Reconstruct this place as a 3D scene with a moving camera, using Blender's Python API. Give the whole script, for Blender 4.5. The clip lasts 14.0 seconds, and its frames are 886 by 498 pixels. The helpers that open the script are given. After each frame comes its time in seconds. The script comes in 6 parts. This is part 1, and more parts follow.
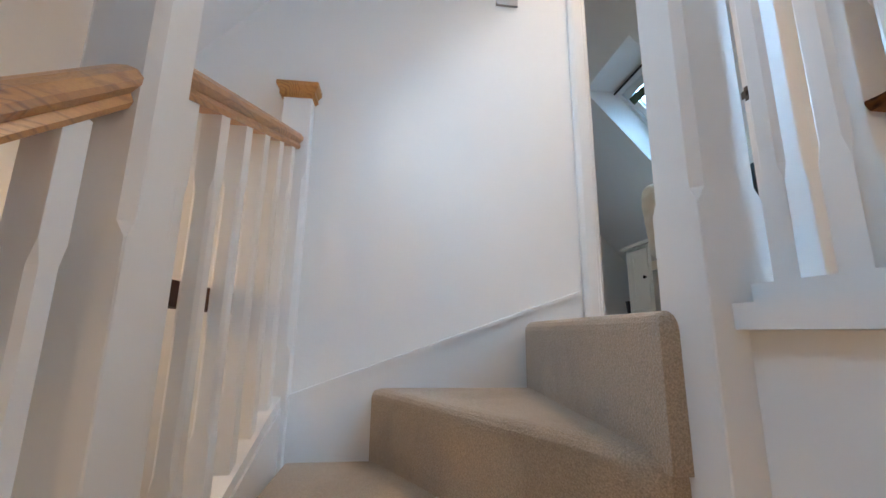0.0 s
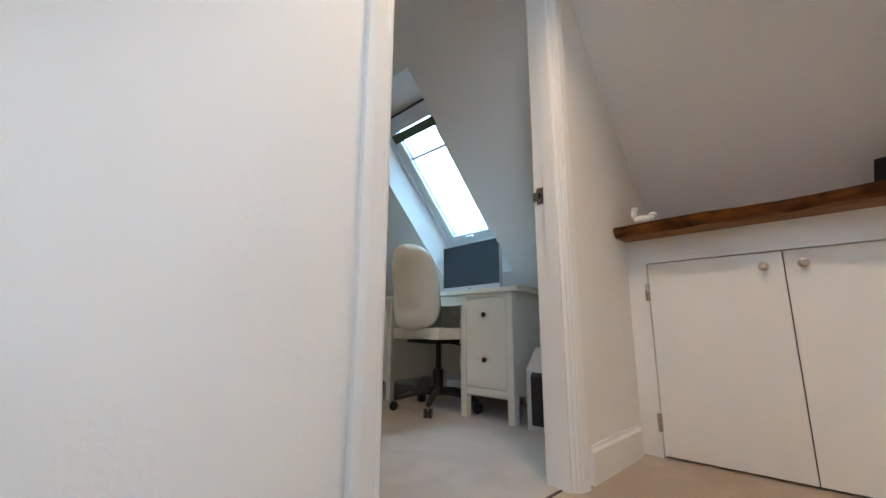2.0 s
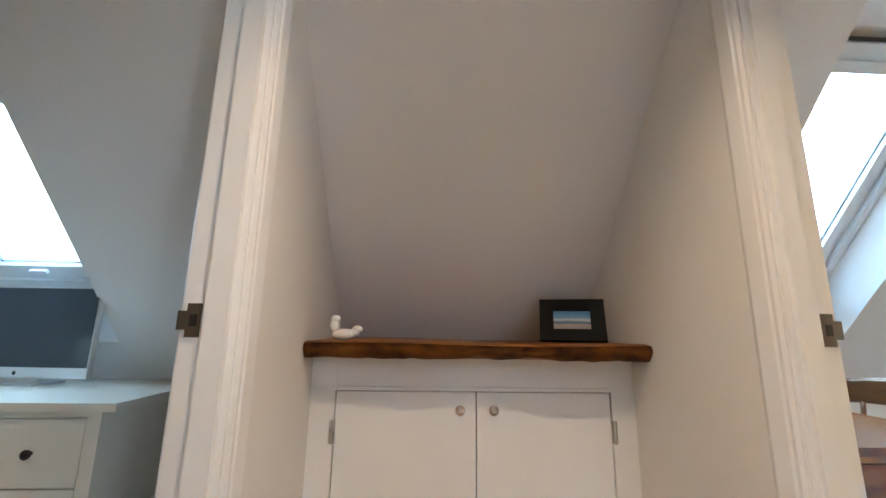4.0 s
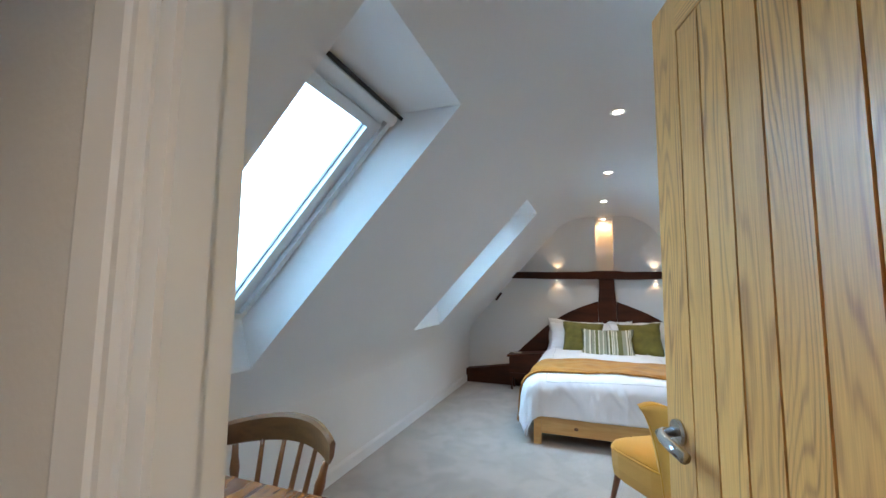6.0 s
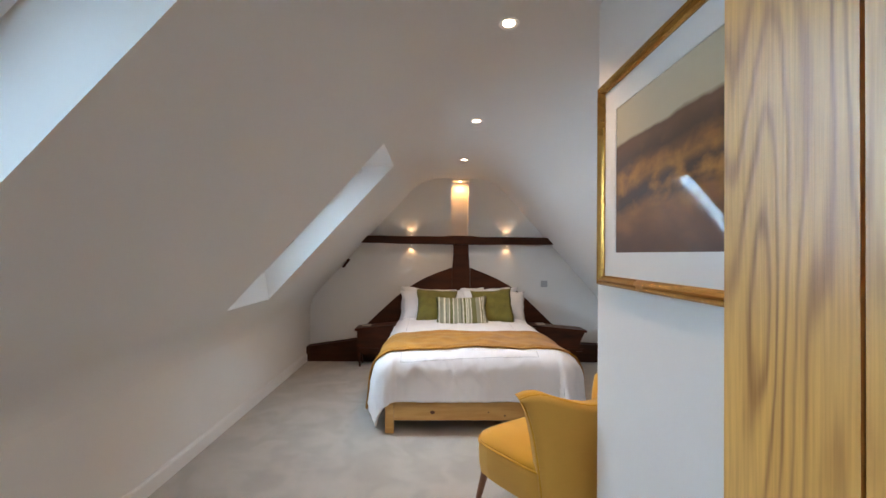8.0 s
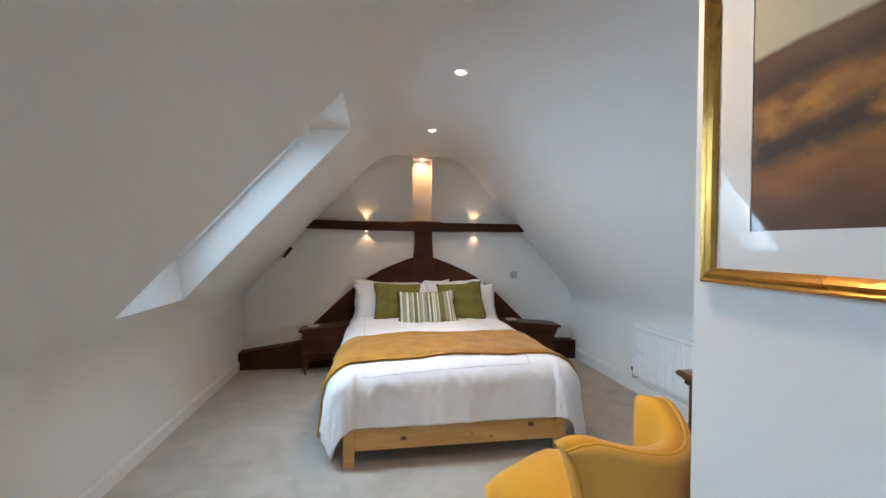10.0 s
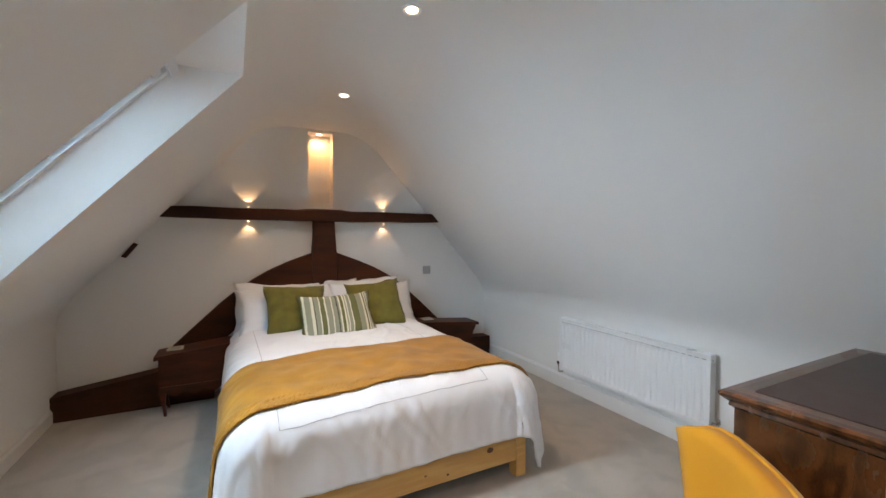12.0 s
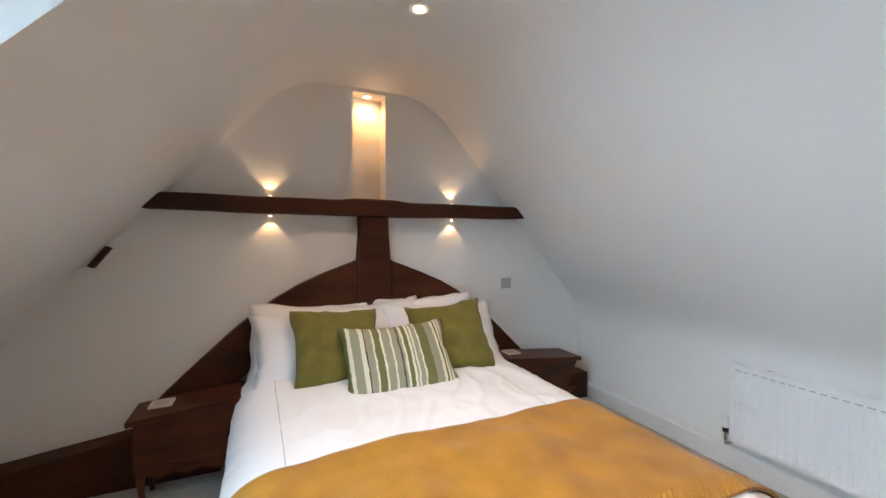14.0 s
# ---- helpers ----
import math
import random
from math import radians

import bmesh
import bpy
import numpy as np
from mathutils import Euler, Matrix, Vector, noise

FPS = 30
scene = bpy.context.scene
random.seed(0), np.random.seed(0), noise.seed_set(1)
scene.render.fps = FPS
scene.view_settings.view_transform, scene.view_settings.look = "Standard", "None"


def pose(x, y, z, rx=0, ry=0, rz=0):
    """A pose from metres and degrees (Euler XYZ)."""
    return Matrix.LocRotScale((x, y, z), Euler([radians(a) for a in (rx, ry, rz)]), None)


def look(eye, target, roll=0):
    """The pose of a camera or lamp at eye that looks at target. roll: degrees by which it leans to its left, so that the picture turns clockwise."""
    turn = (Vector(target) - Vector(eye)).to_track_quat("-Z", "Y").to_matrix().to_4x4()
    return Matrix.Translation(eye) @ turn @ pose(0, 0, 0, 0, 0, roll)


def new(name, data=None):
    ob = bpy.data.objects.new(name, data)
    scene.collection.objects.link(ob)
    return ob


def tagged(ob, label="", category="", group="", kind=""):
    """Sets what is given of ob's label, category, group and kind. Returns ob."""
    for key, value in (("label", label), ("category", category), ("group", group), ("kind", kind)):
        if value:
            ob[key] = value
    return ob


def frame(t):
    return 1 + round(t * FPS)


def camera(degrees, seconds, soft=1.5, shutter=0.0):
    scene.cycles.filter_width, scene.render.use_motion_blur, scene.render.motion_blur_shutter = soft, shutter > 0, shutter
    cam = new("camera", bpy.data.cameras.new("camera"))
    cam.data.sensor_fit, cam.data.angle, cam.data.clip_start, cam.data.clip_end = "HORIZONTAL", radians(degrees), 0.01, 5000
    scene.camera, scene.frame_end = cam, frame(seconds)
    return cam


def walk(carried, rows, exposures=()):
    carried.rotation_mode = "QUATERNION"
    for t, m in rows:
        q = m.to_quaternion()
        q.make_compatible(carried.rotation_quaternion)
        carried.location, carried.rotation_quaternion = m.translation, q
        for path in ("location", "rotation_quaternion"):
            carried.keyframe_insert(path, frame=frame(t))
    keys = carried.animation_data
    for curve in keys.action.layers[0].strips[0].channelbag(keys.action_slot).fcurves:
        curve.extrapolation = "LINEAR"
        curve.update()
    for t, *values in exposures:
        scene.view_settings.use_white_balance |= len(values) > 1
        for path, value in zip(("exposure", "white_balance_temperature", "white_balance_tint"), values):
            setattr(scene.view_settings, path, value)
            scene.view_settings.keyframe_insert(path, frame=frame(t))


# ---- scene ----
import itertools

cam = camera(95.6, 14.0)
PATH = [
    (0, (0.177, -2.743, -0.035), (-1.77, -2.524, 0.368), 0.7),
    (0.5, (-0.026, -2.699, 0.101), (-1.926, -2.225, 0.507), 0.5),
    (0.8, (-0.148, -2.687, 0.174), (-2.006, -2.073, 0.587), 0.5),
    (1, (-0.219, -2.682, 0.212), (-2.041, -1.967, 0.622), 0.7),
    (1.5, (-0.341, -2.635, 0.361), (-1.998, -1.594, 0.773), 0.6),
    (2, (-0.478, -2.539, 0.507), (-1.862, -1.149, 0.899), 0.2),
    (2.2, (-0.521, -2.496, 0.557), (-1.789, -1.003, 0.959), 0.5),
    (4.3, (-0.813, -2.0, 1.066), (-0.407, -0.082, 1.465), 0.6),
    (4.5, (-0.773, -1.97, 1.15), (-0.192, -0.092, 1.52), 0.2),
    (5, (-0.586, -1.854, 1.194), (0.581, -0.26, 1.508), 0.7),
    (5.5, (-0.419, -1.75, 1.311), (1.23, -0.652, 1.585), 0.6),
    (6, (-0.308, -1.645, 1.306), (1.564, -0.965, 1.494), 0.6),
    (6.5, (-0.198, -1.559, 1.297), (1.772, -1.231, 1.399), 0.7),
    (7, (-0.036, -1.521, 1.29), (1.962, -1.452, 1.328), 0.6),
    (7.5, (0.174, -1.523, 1.306), (2.174, -1.532, 1.334), 0.6),
    (10, (0.95, -1.351, 1.279), (2.923, -1.679, 1.259), 0.7),
    (10.5, (1.215, -1.316, 1.296), (3.166, -1.754, 1.267), 0.7),
    (11, (1.394, -1.262, 1.29), (3.308, -1.843, 1.268), 0.5),
    (11.5, (1.488, -1.162, 1.292), (3.325, -1.954, 1.255), 0.5),
    (12, (1.58, -1.131, 1.296), (3.353, -2.055, 1.232), 0.2),
    (12.5, (1.777, -1.157, 1.287), (3.533, -2.11, 1.207), 0.4),
    (13, (2.101, -1.186, 1.315), (3.856, -2.142, 1.23), 0.5),
    (13.5, (2.437, -1.23, 1.29), (4.204, -2.165, 1.225), 0.4),
    (14, (2.743, -1.212, 1.298), (4.57, -2.024, 1.237), 0.4),
]
PATH[7:7] = [
    (3.0, (-0.66, -2.36, 0.795), (-1.68, -0.72, 1.18), 0.7),
    (3.6, (-0.76, -2.18, 0.945), (-1.16, -0.29, 1.34), 0.7),
]
walk(cam, [(t, look(eye, target, roll)) for t, eye, target, roll in PATH], (
    (0, 0.51, 6150, 13), (1.0, 0.34, 6250, 13), (1.5, 0.26, 6500, 13), (2.2, 0.44, 6550, 13), (4.3, 0.45, 6800, 14),
    (5.2, 0.27, 6500, 12), (6.3, -0.35, 6050, 10), (7.5, -0.46, 7850, 22), (10, -0.36, 7250, 17), (11.5, -0.48, 7750, 19),
    (12.5, -0.42, 7750, 19), (13, -0.47, 7850, 19), (14, -0.19, 7600, 19)))

# ---- world, sun, large lights ----
world = bpy.data.worlds.new("sky")
scene.world = world
world.use_nodes = True
_wn = world.node_tree.nodes
_sky = _wn.new("ShaderNodeTexSky")
_sky.sky_type, _sky.sun_disc = "NISHITA", False
_sky.sun_elevation, _sky.sun_rotation = radians(38), radians(180)
world.node_tree.links.new(_sky.outputs[0], _wn["Background"].inputs[0])
_wn["Background"].inputs[1].default_value = 0.15

SUN = bpy.data.lights.new("sun", "SUN")
SUN.energy, SUN.angle, SUN.color = 0.9, radians(14), (1.0, 0.95, 0.88)
sun = new("sun", SUN)
sun.matrix_world = look((0, -6, 5), (0, 0, 0.3))

SLOPE = Vector((0, 0.6696, -0.7427))      # down the north slope
OUT = Vector((0, 0.7427, 0.6696))         # out through the north slope
ROOFLIGHTS = ((0.489, 1.173), (3.013, 3.688), (-2.82, -2.138))
SOUTH_LIGHT = (-0.42, 0.30)               # an unseen roof window over the stairs, placed to light the stair wall
DAY = 175.0


def window_lamp(x0, x1, power, south=False):
    lamp = bpy.data.lights.new("daylight", "AREA")
    lamp.shape, lamp.size, lamp.size_y = "RECTANGLE", 1.5, 2.3
    lamp.energy, lamp.color = power * 0.97, (0.375, 0.69, 1.0)
    ob = new("daylight", lamp)
    centre = Vector(((x0 + x1) / 2, -0.54, 1.58)) + OUT * 0.42
    aim = centre - OUT
    if south:
        centre.y, aim.y = -3.63 - centre.y, -3.63 - aim.y
    ob.matrix_world = look(centre, aim)


for (_x0, _x1), _k in zip(ROOFLIGHTS, (1.4, 1.85, 1.0)):
    window_lamp(_x0, _x1, DAY * _k)
window_lamp(*SOUTH_LIGHT, DAY * 0.36, True)
# added fill lamps outside the two bedroom windows, to brighten the far knee wall
for (_x0, _x1), _k in zip(ROOFLIGHTS, (24, 110)):
    _sky_fill = bpy.data.lights.new("sky_fill", "AREA")
    _sky_fill.shape, _sky_fill.size, _sky_fill.size_y, _sky_fill.energy = "RECTANGLE", 1.3, 1.8, _k
    _sky_fill.color, _sky_fill.spread = (0.56, 0.79, 1.0), radians(115)
    _at = Vector(((_x0 + _x1) / 2, 0.10, 1.90))
    new("sky_fill", _sky_fill).matrix_world = look(_at, _at + Vector((0, -1, -0.62)))
# an added lamp outside the stair window, for the bright patch on the stair wall
_glow = bpy.data.lights.new("sky_fill", "AREA")
_glow.shape, _glow.size, _glow.energy, _glow.color = "DISK", 0.35, 20, (0.76, 0.89, 1.0)
new("sky_fill", _glow).matrix_world = look((0.75, -3.9, 1.90), (-1.16, -2.85, 0.40))

WARM = (1.0, 0.66, 0.36)


def spot(eye, target, power, angle, blend=0.6, radius=0.02, colour=WARM):
    lamp = bpy.data.lights.new("lamp", "SPOT")
    lamp.energy, lamp.spot_size, lamp.spot_blend = power, radians(angle), blend
    lamp.shadow_soft_size, lamp.color = radius, colour
    new("lamp", lamp).matrix_world = look(eye, target)


# the last three are out of view, added to light door side, landing and study
DOWNLIGHTS = ((1.97, -1.812), (3.18, -1.812), (4.357, -1.812), (0.76, -1.812), (-0.65, -1.75), (-2.6, -1.812))
for _x, _y in DOWNLIGHTS:
    spot((_x, _y, 2.235), (_x, _y - 0.001, 0), (24 if _x < -1 else 52) if _x < 0 else (12 if _x < 1 else 42), 118 if _x < 0 else 125, 0.9, 0.035, (1.0, 0.76, 0.53) if _x < 0 else (1.0, 0.80, 0.60))
# the lit niche in the gable, the four small lamps on the collar beam
spot((5.435, -1.845, 2.212), (5.45, -1.845, 1.4), 7.5, 150, 0.8, 0.02, (1.0, 0.52, 0.20))
for _y in (-1.244, -2.43):
    spot((5.335, _y, 1.537), (5.365, _y, 2.2), 1.5, 92, 0.35, 0.006)
    spot((5.335, _y, 1.409), (5.365, _y, 0.8), 1.3, 92, 0.35, 0.006)
# an unseen warm lamp behind the stair beam, for the glow on the wall
_low = bpy.data.lights.new("lower_lamp", "POINT")
_low.energy, _low.color, _low.shadow_soft_size = 2.2, WARM, 0.03
new("lower_lamp", _low).location = (-0.55, -3.50, 0.10)
# a warm fill added low in the stairwell, to brighten the steps
_well_fill = bpy.data.lights.new("stairwell_fill", "POINT")
_well_fill.energy, _well_fill.color, _well_fill.shadow_soft_size = 9, WARM, 0.08
new("stairwell_fill", _well_fill).location = (0.9, -3.0, -1.2)

# ---- materials ----
MATS = {}


def material(name, base, rough=0.6, metal=0.0, second=None, scale=6.0, stretch=(1, 1, 1), bump=0.0,
             bump_scale=60.0, sheen=0.0, coat=0.0, contrast=0.5, wave=False, rings=26.0):
    """A procedural surface: two colours mixed by stretched noise (or a grain of bands), fine relief and uneven gloss."""
    mat = bpy.data.materials.new(name)
    mat.use_nodes = True
    n, l = mat.node_tree.nodes, mat.node_tree.links
    b = n["Principled BSDF"]
    b.inputs["Base Color"].default_value = (*base, 1)
    b.inputs["Roughness"].default_value = rough
    b.inputs["Metallic"].default_value = metal
    b.inputs["Sheen Weight"].default_value = sheen
    b.inputs["Coat Weight"].default_value = coat
    b.inputs["Coat Roughness"].default_value = 0.15
    co = n.new("ShaderNodeTexCoord")
    mp = n.new("ShaderNodeMapping")
    mp.inputs["Scale"].default_value = stretch
    l.new(co.outputs["Object"], mp.inputs["Vector"])
    noise_a = n.new("ShaderNodeTexNoise")
    noise_a.inputs["Scale"].default_value = scale
    noise_a.inputs["Detail"].default_value = 1.4 if rings > 30 else 6
    l.new(mp.outputs[0], noise_a.inputs["Vector"])
    field = noise_a.outputs["Fac"]
    if second:
        ramp = n.new("ShaderNodeValToRGB")
        ramp.color_ramp.elements[0].position = 0.5 - contrast / 2
        ramp.color_ramp.elements[1].position = 0.5 + contrast / 2
        ramp.color_ramp.elements[0].color = (*base, 1)
        ramp.color_ramp.elements[1].color = (*second, 1)
        if wave:
            info = n.new("ShaderNodeObjectInfo")
            shift = n.new("ShaderNodeVectorMath")
            shift.operation = "ADD"
            mul = n.new("ShaderNodeMath")
            mul.operation = "MULTIPLY"
            mul.inputs[1].default_value = 37.0
            l.new(info.outputs["Random"], mul.inputs[0])
            l.new(mp.outputs[0], shift.inputs[0])
            l.new(mul.outputs[0], shift.inputs[1])
            l.new(shift.outputs[0], noise_a.inputs["Vector"])
            w = n.new("ShaderNodeMath")
            w.operation = "MULTIPLY"
            w.inputs[1].default_value = rings
            l.new(field, w.inputs[0])
            s = n.new("ShaderNodeMath")
            s.operation = "SINE"
            l.new(w.outputs[0], s.inputs[0])
            h = n.new("ShaderNodeMath")
            h.operation = "MULTIPLY_ADD"
            h.inputs[1].default_value, h.inputs[2].default_value = 0.5, 0.5
            l.new(s.outputs[0], h.inputs[0])
            fibre = n.new("ShaderNodeTexNoise")
            fibre.inputs["Scale"].default_value = scale * 22
            fibre.inputs["Detail"].default_value = 3
            l.new(shift.outputs[0], fibre.inputs["Vector"])
            mixf = n.new("ShaderNodeMix")
            mixf.inputs[0].default_value = 0.36 if rings > 30 else 0.45
            l.new(h.outputs[0], mixf.inputs[2])
            l.new(fibre.outputs["Fac"], mixf.inputs[3])
            field = mixf.outputs[0]
        l.new(field, ramp.inputs["Fac"])
        l.new(ramp.outputs["Color"], b.inputs["Base Color"])
    rr = n.new("ShaderNodeMapRange")
    rr.inputs["To Min"].default_value, rr.inputs["To Max"].default_value = max(0.02, rough - 0.08), min(1, rough + 0.08)
    l.new(noise_a.outputs["Fac"], rr.inputs["Value"])
    l.new(rr.outputs[0], b.inputs["Roughness"])
    if bump:
        nb = n.new("ShaderNodeTexNoise")
        nb.inputs["Scale"].default_value = bump_scale
        nb.inputs["Detail"].default_value = 5
        l.new(co.outputs["Object"] if not wave else mp.outputs[0], nb.inputs["Vector"])
        bp = n.new("ShaderNodeBump")
        bp.inputs["Strength"].default_value = bump
        bp.inputs["Distance"].default_value = 0.004
        l.new(nb.outputs["Fac"], bp.inputs["Height"])
        l.new(bp.outputs[0], b.inputs["Normal"])
    MATS[name] = mat
    return mat


def glow(name, colour, strength):
    mat = bpy.data.materials.new(name)
    mat.use_nodes = True
    b = mat.node_tree.nodes["Principled BSDF"]
    b.inputs["Base Color"].default_value = (0.8, 0.8, 0.8, 1)
    b.inputs["Emission Color"].default_value = (*colour, 1)
    b.inputs["Emission Strength"].default_value = strength
    return mat


def carpet_material(name, a, c):
    mat = material(name, a, 0.95, second=c, scale=2.2, bump=1.0, bump_scale=260, sheen=0.25, contrast=0.7)
    n, l = mat.node_tree.nodes, mat.node_tree.links
    b = n["Principled BSDF"]
    ramp = [x for x in n if x.type == "VALTORGB"][0]
    tuft = n.new("ShaderNodeTexNoise")
    tuft.inputs["Scale"].default_value = 330
    tuft.inputs["Detail"].default_value = 2
    co = [x for x in n if x.type == "TEX_COORD"][0]
    l.new(co.outputs["Object"], tuft.inputs["Vector"])
    mr = n.new("ShaderNodeMapRange")
    mr.inputs["From Min"].default_value, mr.inputs["From Max"].default_value = 0.3, 0.7
    mr.inputs["To Min"].default_value, mr.inputs["To Max"].default_value = 0.72, 1.18
    l.new(tuft.outputs["Fac"], mr.inputs["Value"])
    mx = n.new("ShaderNodeVectorMath")
    mx.operation = "SCALE"
    l.new(ramp.outputs["Color"], mx.inputs[0])
    l.new(mr.outputs[0], mx.inputs["Scale"])
    # trodden and brushed patches, where the pile leans differently
    pile = n.new("ShaderNodeTexNoise")
    pile.inputs["Scale"].default_value, pile.inputs["Detail"].default_value, pile.inputs["Distortion"].default_value = 4.5, 3, 0.8
    l.new(co.outputs["Object"], pile.inputs["Vector"])
    patch = n.new("ShaderNodeMapRange")
    patch.inputs["From Min"].default_value, patch.inputs["From Max"].default_value = 0.42, 0.56
    patch.inputs["To Min"].default_value, patch.inputs["To Max"].default_value = 0.92, 1.05
    l.new(pile.outputs["Fac"], patch.inputs["Value"])
    lean = n.new("ShaderNodeVectorMath")
    lean.operation = "SCALE"
    l.new(mx.outputs[0], lean.inputs[0])
    l.new(patch.outputs[0], lean.inputs["Scale"])
    l.new(lean.outputs[0], b.inputs["Base Color"])
    return mat


PAINT = material("wall_paint", (0.80, 0.79, 0.765), 0.72, second=(0.76, 0.75, 0.725), scale=1.6, bump=0.12, bump_scale=90)
CEILING = material("ceiling_paint", (0.80, 0.79, 0.77), 0.8, second=(0.765, 0.755, 0.735), scale=1.1, bump=0.10, bump_scale=70)
GLOSS = material("gloss_paint", (0.80, 0.80, 0.79), 0.35, second=(0.76, 0.76, 0.745), scale=3, bump=0.05, bump_scale=40)
STAIR_CARPET = carpet_material("stair_carpet", (0.40, 0.31, 0.215), (0.47, 0.375, 0.275))
CARPET = carpet_material("carpet", (0.37, 0.32, 0.265), (0.45, 0.395, 0.335))


def oak_material(name, along, light, dark):
    """Planed oak: wavering growth lines, fine pores and broad changes of tone, different on every board; along: the grain's axis."""
    mat = bpy.data.materials.new(name)
    mat.use_nodes = True
    n, l = mat.node_tree.nodes, mat.node_tree.links
    b = n["Principled BSDF"]
    co = n.new("ShaderNodeTexCoord")
    info = n.new("ShaderNodeObjectInfo")
    mul = n.new("ShaderNodeMath")
    mul.operation = "MULTIPLY"
    mul.inputs[1].default_value = 53.0
    l.new(info.outputs["Random"], mul.inputs[0])
    add = n.new("ShaderNodeVectorMath")
    add.operation = "ADD"
    l.new(co.outputs["Object"], add.inputs[0])
    l.new(mul.outputs[0], add.inputs[1])

    def noise_at(across, run, detail):
        mp = n.new("ShaderNodeMapping")
        mp.inputs["Scale"].default_value = [run if i == along else across for i in range(3)]
        l.new(add.outputs[0], mp.inputs["Vector"])
        nz = n.new("ShaderNodeTexNoise")
        nz.inputs["Scale"].default_value = 1.0
        nz.inputs["Detail"].default_value = detail
        l.new(mp.outputs[0], nz.inputs["Vector"])
        return nz.outputs["Fac"]

    def math_node(op, a, c=None, d=None):
        m = n.new("ShaderNodeMath")
        m.operation = op
        for i, v in enumerate((a, c, d)):
            if v is None:
                continue
            if isinstance(v, (int, float)):
                m.inputs[i].default_value = v
            else:
                l.new(v, m.inputs[i])
        return m.outputs[0]
    field = noise_at(8.0, 0.62, 1.6)
    waver = noise_at(24.0, 3.0, 2.5)
    lines = math_node("SINE", math_node("ADD", math_node("MULTIPLY", field, 190.0), math_node("MULTIPLY", waver, 15.0)))
    lines = math_node("POWER", math_node("MULTIPLY_ADD", lines, 0.5, 0.5), 3.0)
    pores = noise_at(420.0, 9.0, 2.0)
    tone = math_node("MULTIPLY_ADD", noise_at(16.0, 2.4, 4.0), 2.6, -0.75)
    grain = math_node("ADD", math_node("MULTIPLY", lines, math_node("MULTIPLY", tone, 0.66)), math_node("MULTIPLY_ADD", pores, 0.75, -0.27))
    grain = math_node("ADD", grain, math_node("MULTIPLY_ADD", info.outputs["Random"], 0.16, -0.08))
    ramp = n.new("ShaderNodeValToRGB")
    ramp.color_ramp.elements[0].position, ramp.color_ramp.elements[1].position = 0.0, 0.95
    ramp.color_ramp.elements[0].color, ramp.color_ramp.elements[1].color = (*light, 1), (*dark, 1)
    l.new(grain, ramp.inputs["Fac"])
    l.new(ramp.outputs["Color"], b.inputs["Base Color"])
    l.new(math_node("MULTIPLY_ADD", pores, 0.2, 0.26), b.inputs["Roughness"])
    bp = n.new("ShaderNodeBump")
    bp.inputs["Strength"].default_value, bp.inputs["Distance"].default_value = 0.3, 0.0012
    b.inputs["Coat Weight"].default_value, b.inputs["Coat Roughness"].default_value = 0.3, 0.28
    l.new(grain, bp.inputs["Height"])
    l.new(bp.outputs[0], b.inputs["Normal"])
    return mat


OAK = oak_material("oak", 2, (0.77, 0.385, 0.108), (0.33, 0.122, 0.025))
OAK_X = oak_material("oak_crosswise", 0, (0.77, 0.385, 0.108), (0.33, 0.122, 0.025))
OAK_Y = oak_material("oak_along", 0, (0.52, 0.25, 0.070), (0.22, 0.080, 0.018))
GROOVE = material("oak_groove", (0.16, 0.065, 0.02), 0.5)
BURR = material("live_edge_oak", (0.13, 0.036, 0.006), 0.45, second=(0.31, 0.115, 0.020), scale=4, stretch=(0.8, 4, 4), bump=0.2, bump_scale=25, wave=True, contrast=0.95)
BARK = material("live_edge_burr", (0.035, 0.009, 0.003), 0.5, second=(0.33, 0.12, 0.022), scale=16, stretch=(0.7, 1.4, 1.6), bump=0.9, bump_scale=45, contrast=0.42)
BEAM = material("dark_timber", (0.014, 0.004, 0.002), 0.6, second=(0.095, 0.025, 0.008), scale=3, stretch=(3, 0.6, 3), bump=0.5, bump_scale=18, contrast=0.6)
ROOT = material("dark_furniture", (0.012, 0.0035, 0.002), 0.40, second=(0.11, 0.026, 0.008), scale=4, stretch=(3, 0.7, 3), bump=0.2, bump_scale=20, contrast=0.6)
PINE = material("pine", (0.58, 0.29, 0.075), 0.38, second=(0.70, 0.40, 0.13), scale=2.6, stretch=(5, 0.5, 5), wave=True, bump=0.1, contrast=0.9, coat=0.2)
KNOT = material("knot", (0.12, 0.045, 0.015), 0.5)
MAHOG = material("mahogany", (0.10, 0.024, 0.005), 0.22, second=(0.27, 0.088, 0.018), scale=3, stretch=(1, 4, 4), wave=True, bump=0.08, contrast=0.9, coat=0.5)
EDGE = material("light_banding", (0.40, 0.21, 0.06), 0.3, coat=0.4)
DRESS = material("dresser_wood", (0.030, 0.010, 0.004), 0.26, second=(0.17, 0.060, 0.020), scale=3, stretch=(4, 1, 1.5), wave=True, bump=0.15, contrast=0.9, coat=0.4)
ELM = material("chair_wood", (0.11, 0.042, 0.012), 0.42, second=(0.20, 0.085, 0.026), scale=4, stretch=(3, 0.8, 3), wave=True, bump=0.1, contrast=0.9)
SPINDLE = material("spindle_wood", (0.17, 0.055, 0.015), 0.32, second=(0.27, 0.10, 0.028), scale=6, coat=0.3)
LEG = material("leg_wood", (0.15, 0.045, 0.018), 0.3, second=(0.22, 0.07, 0.03), scale=6, coat=0.3)
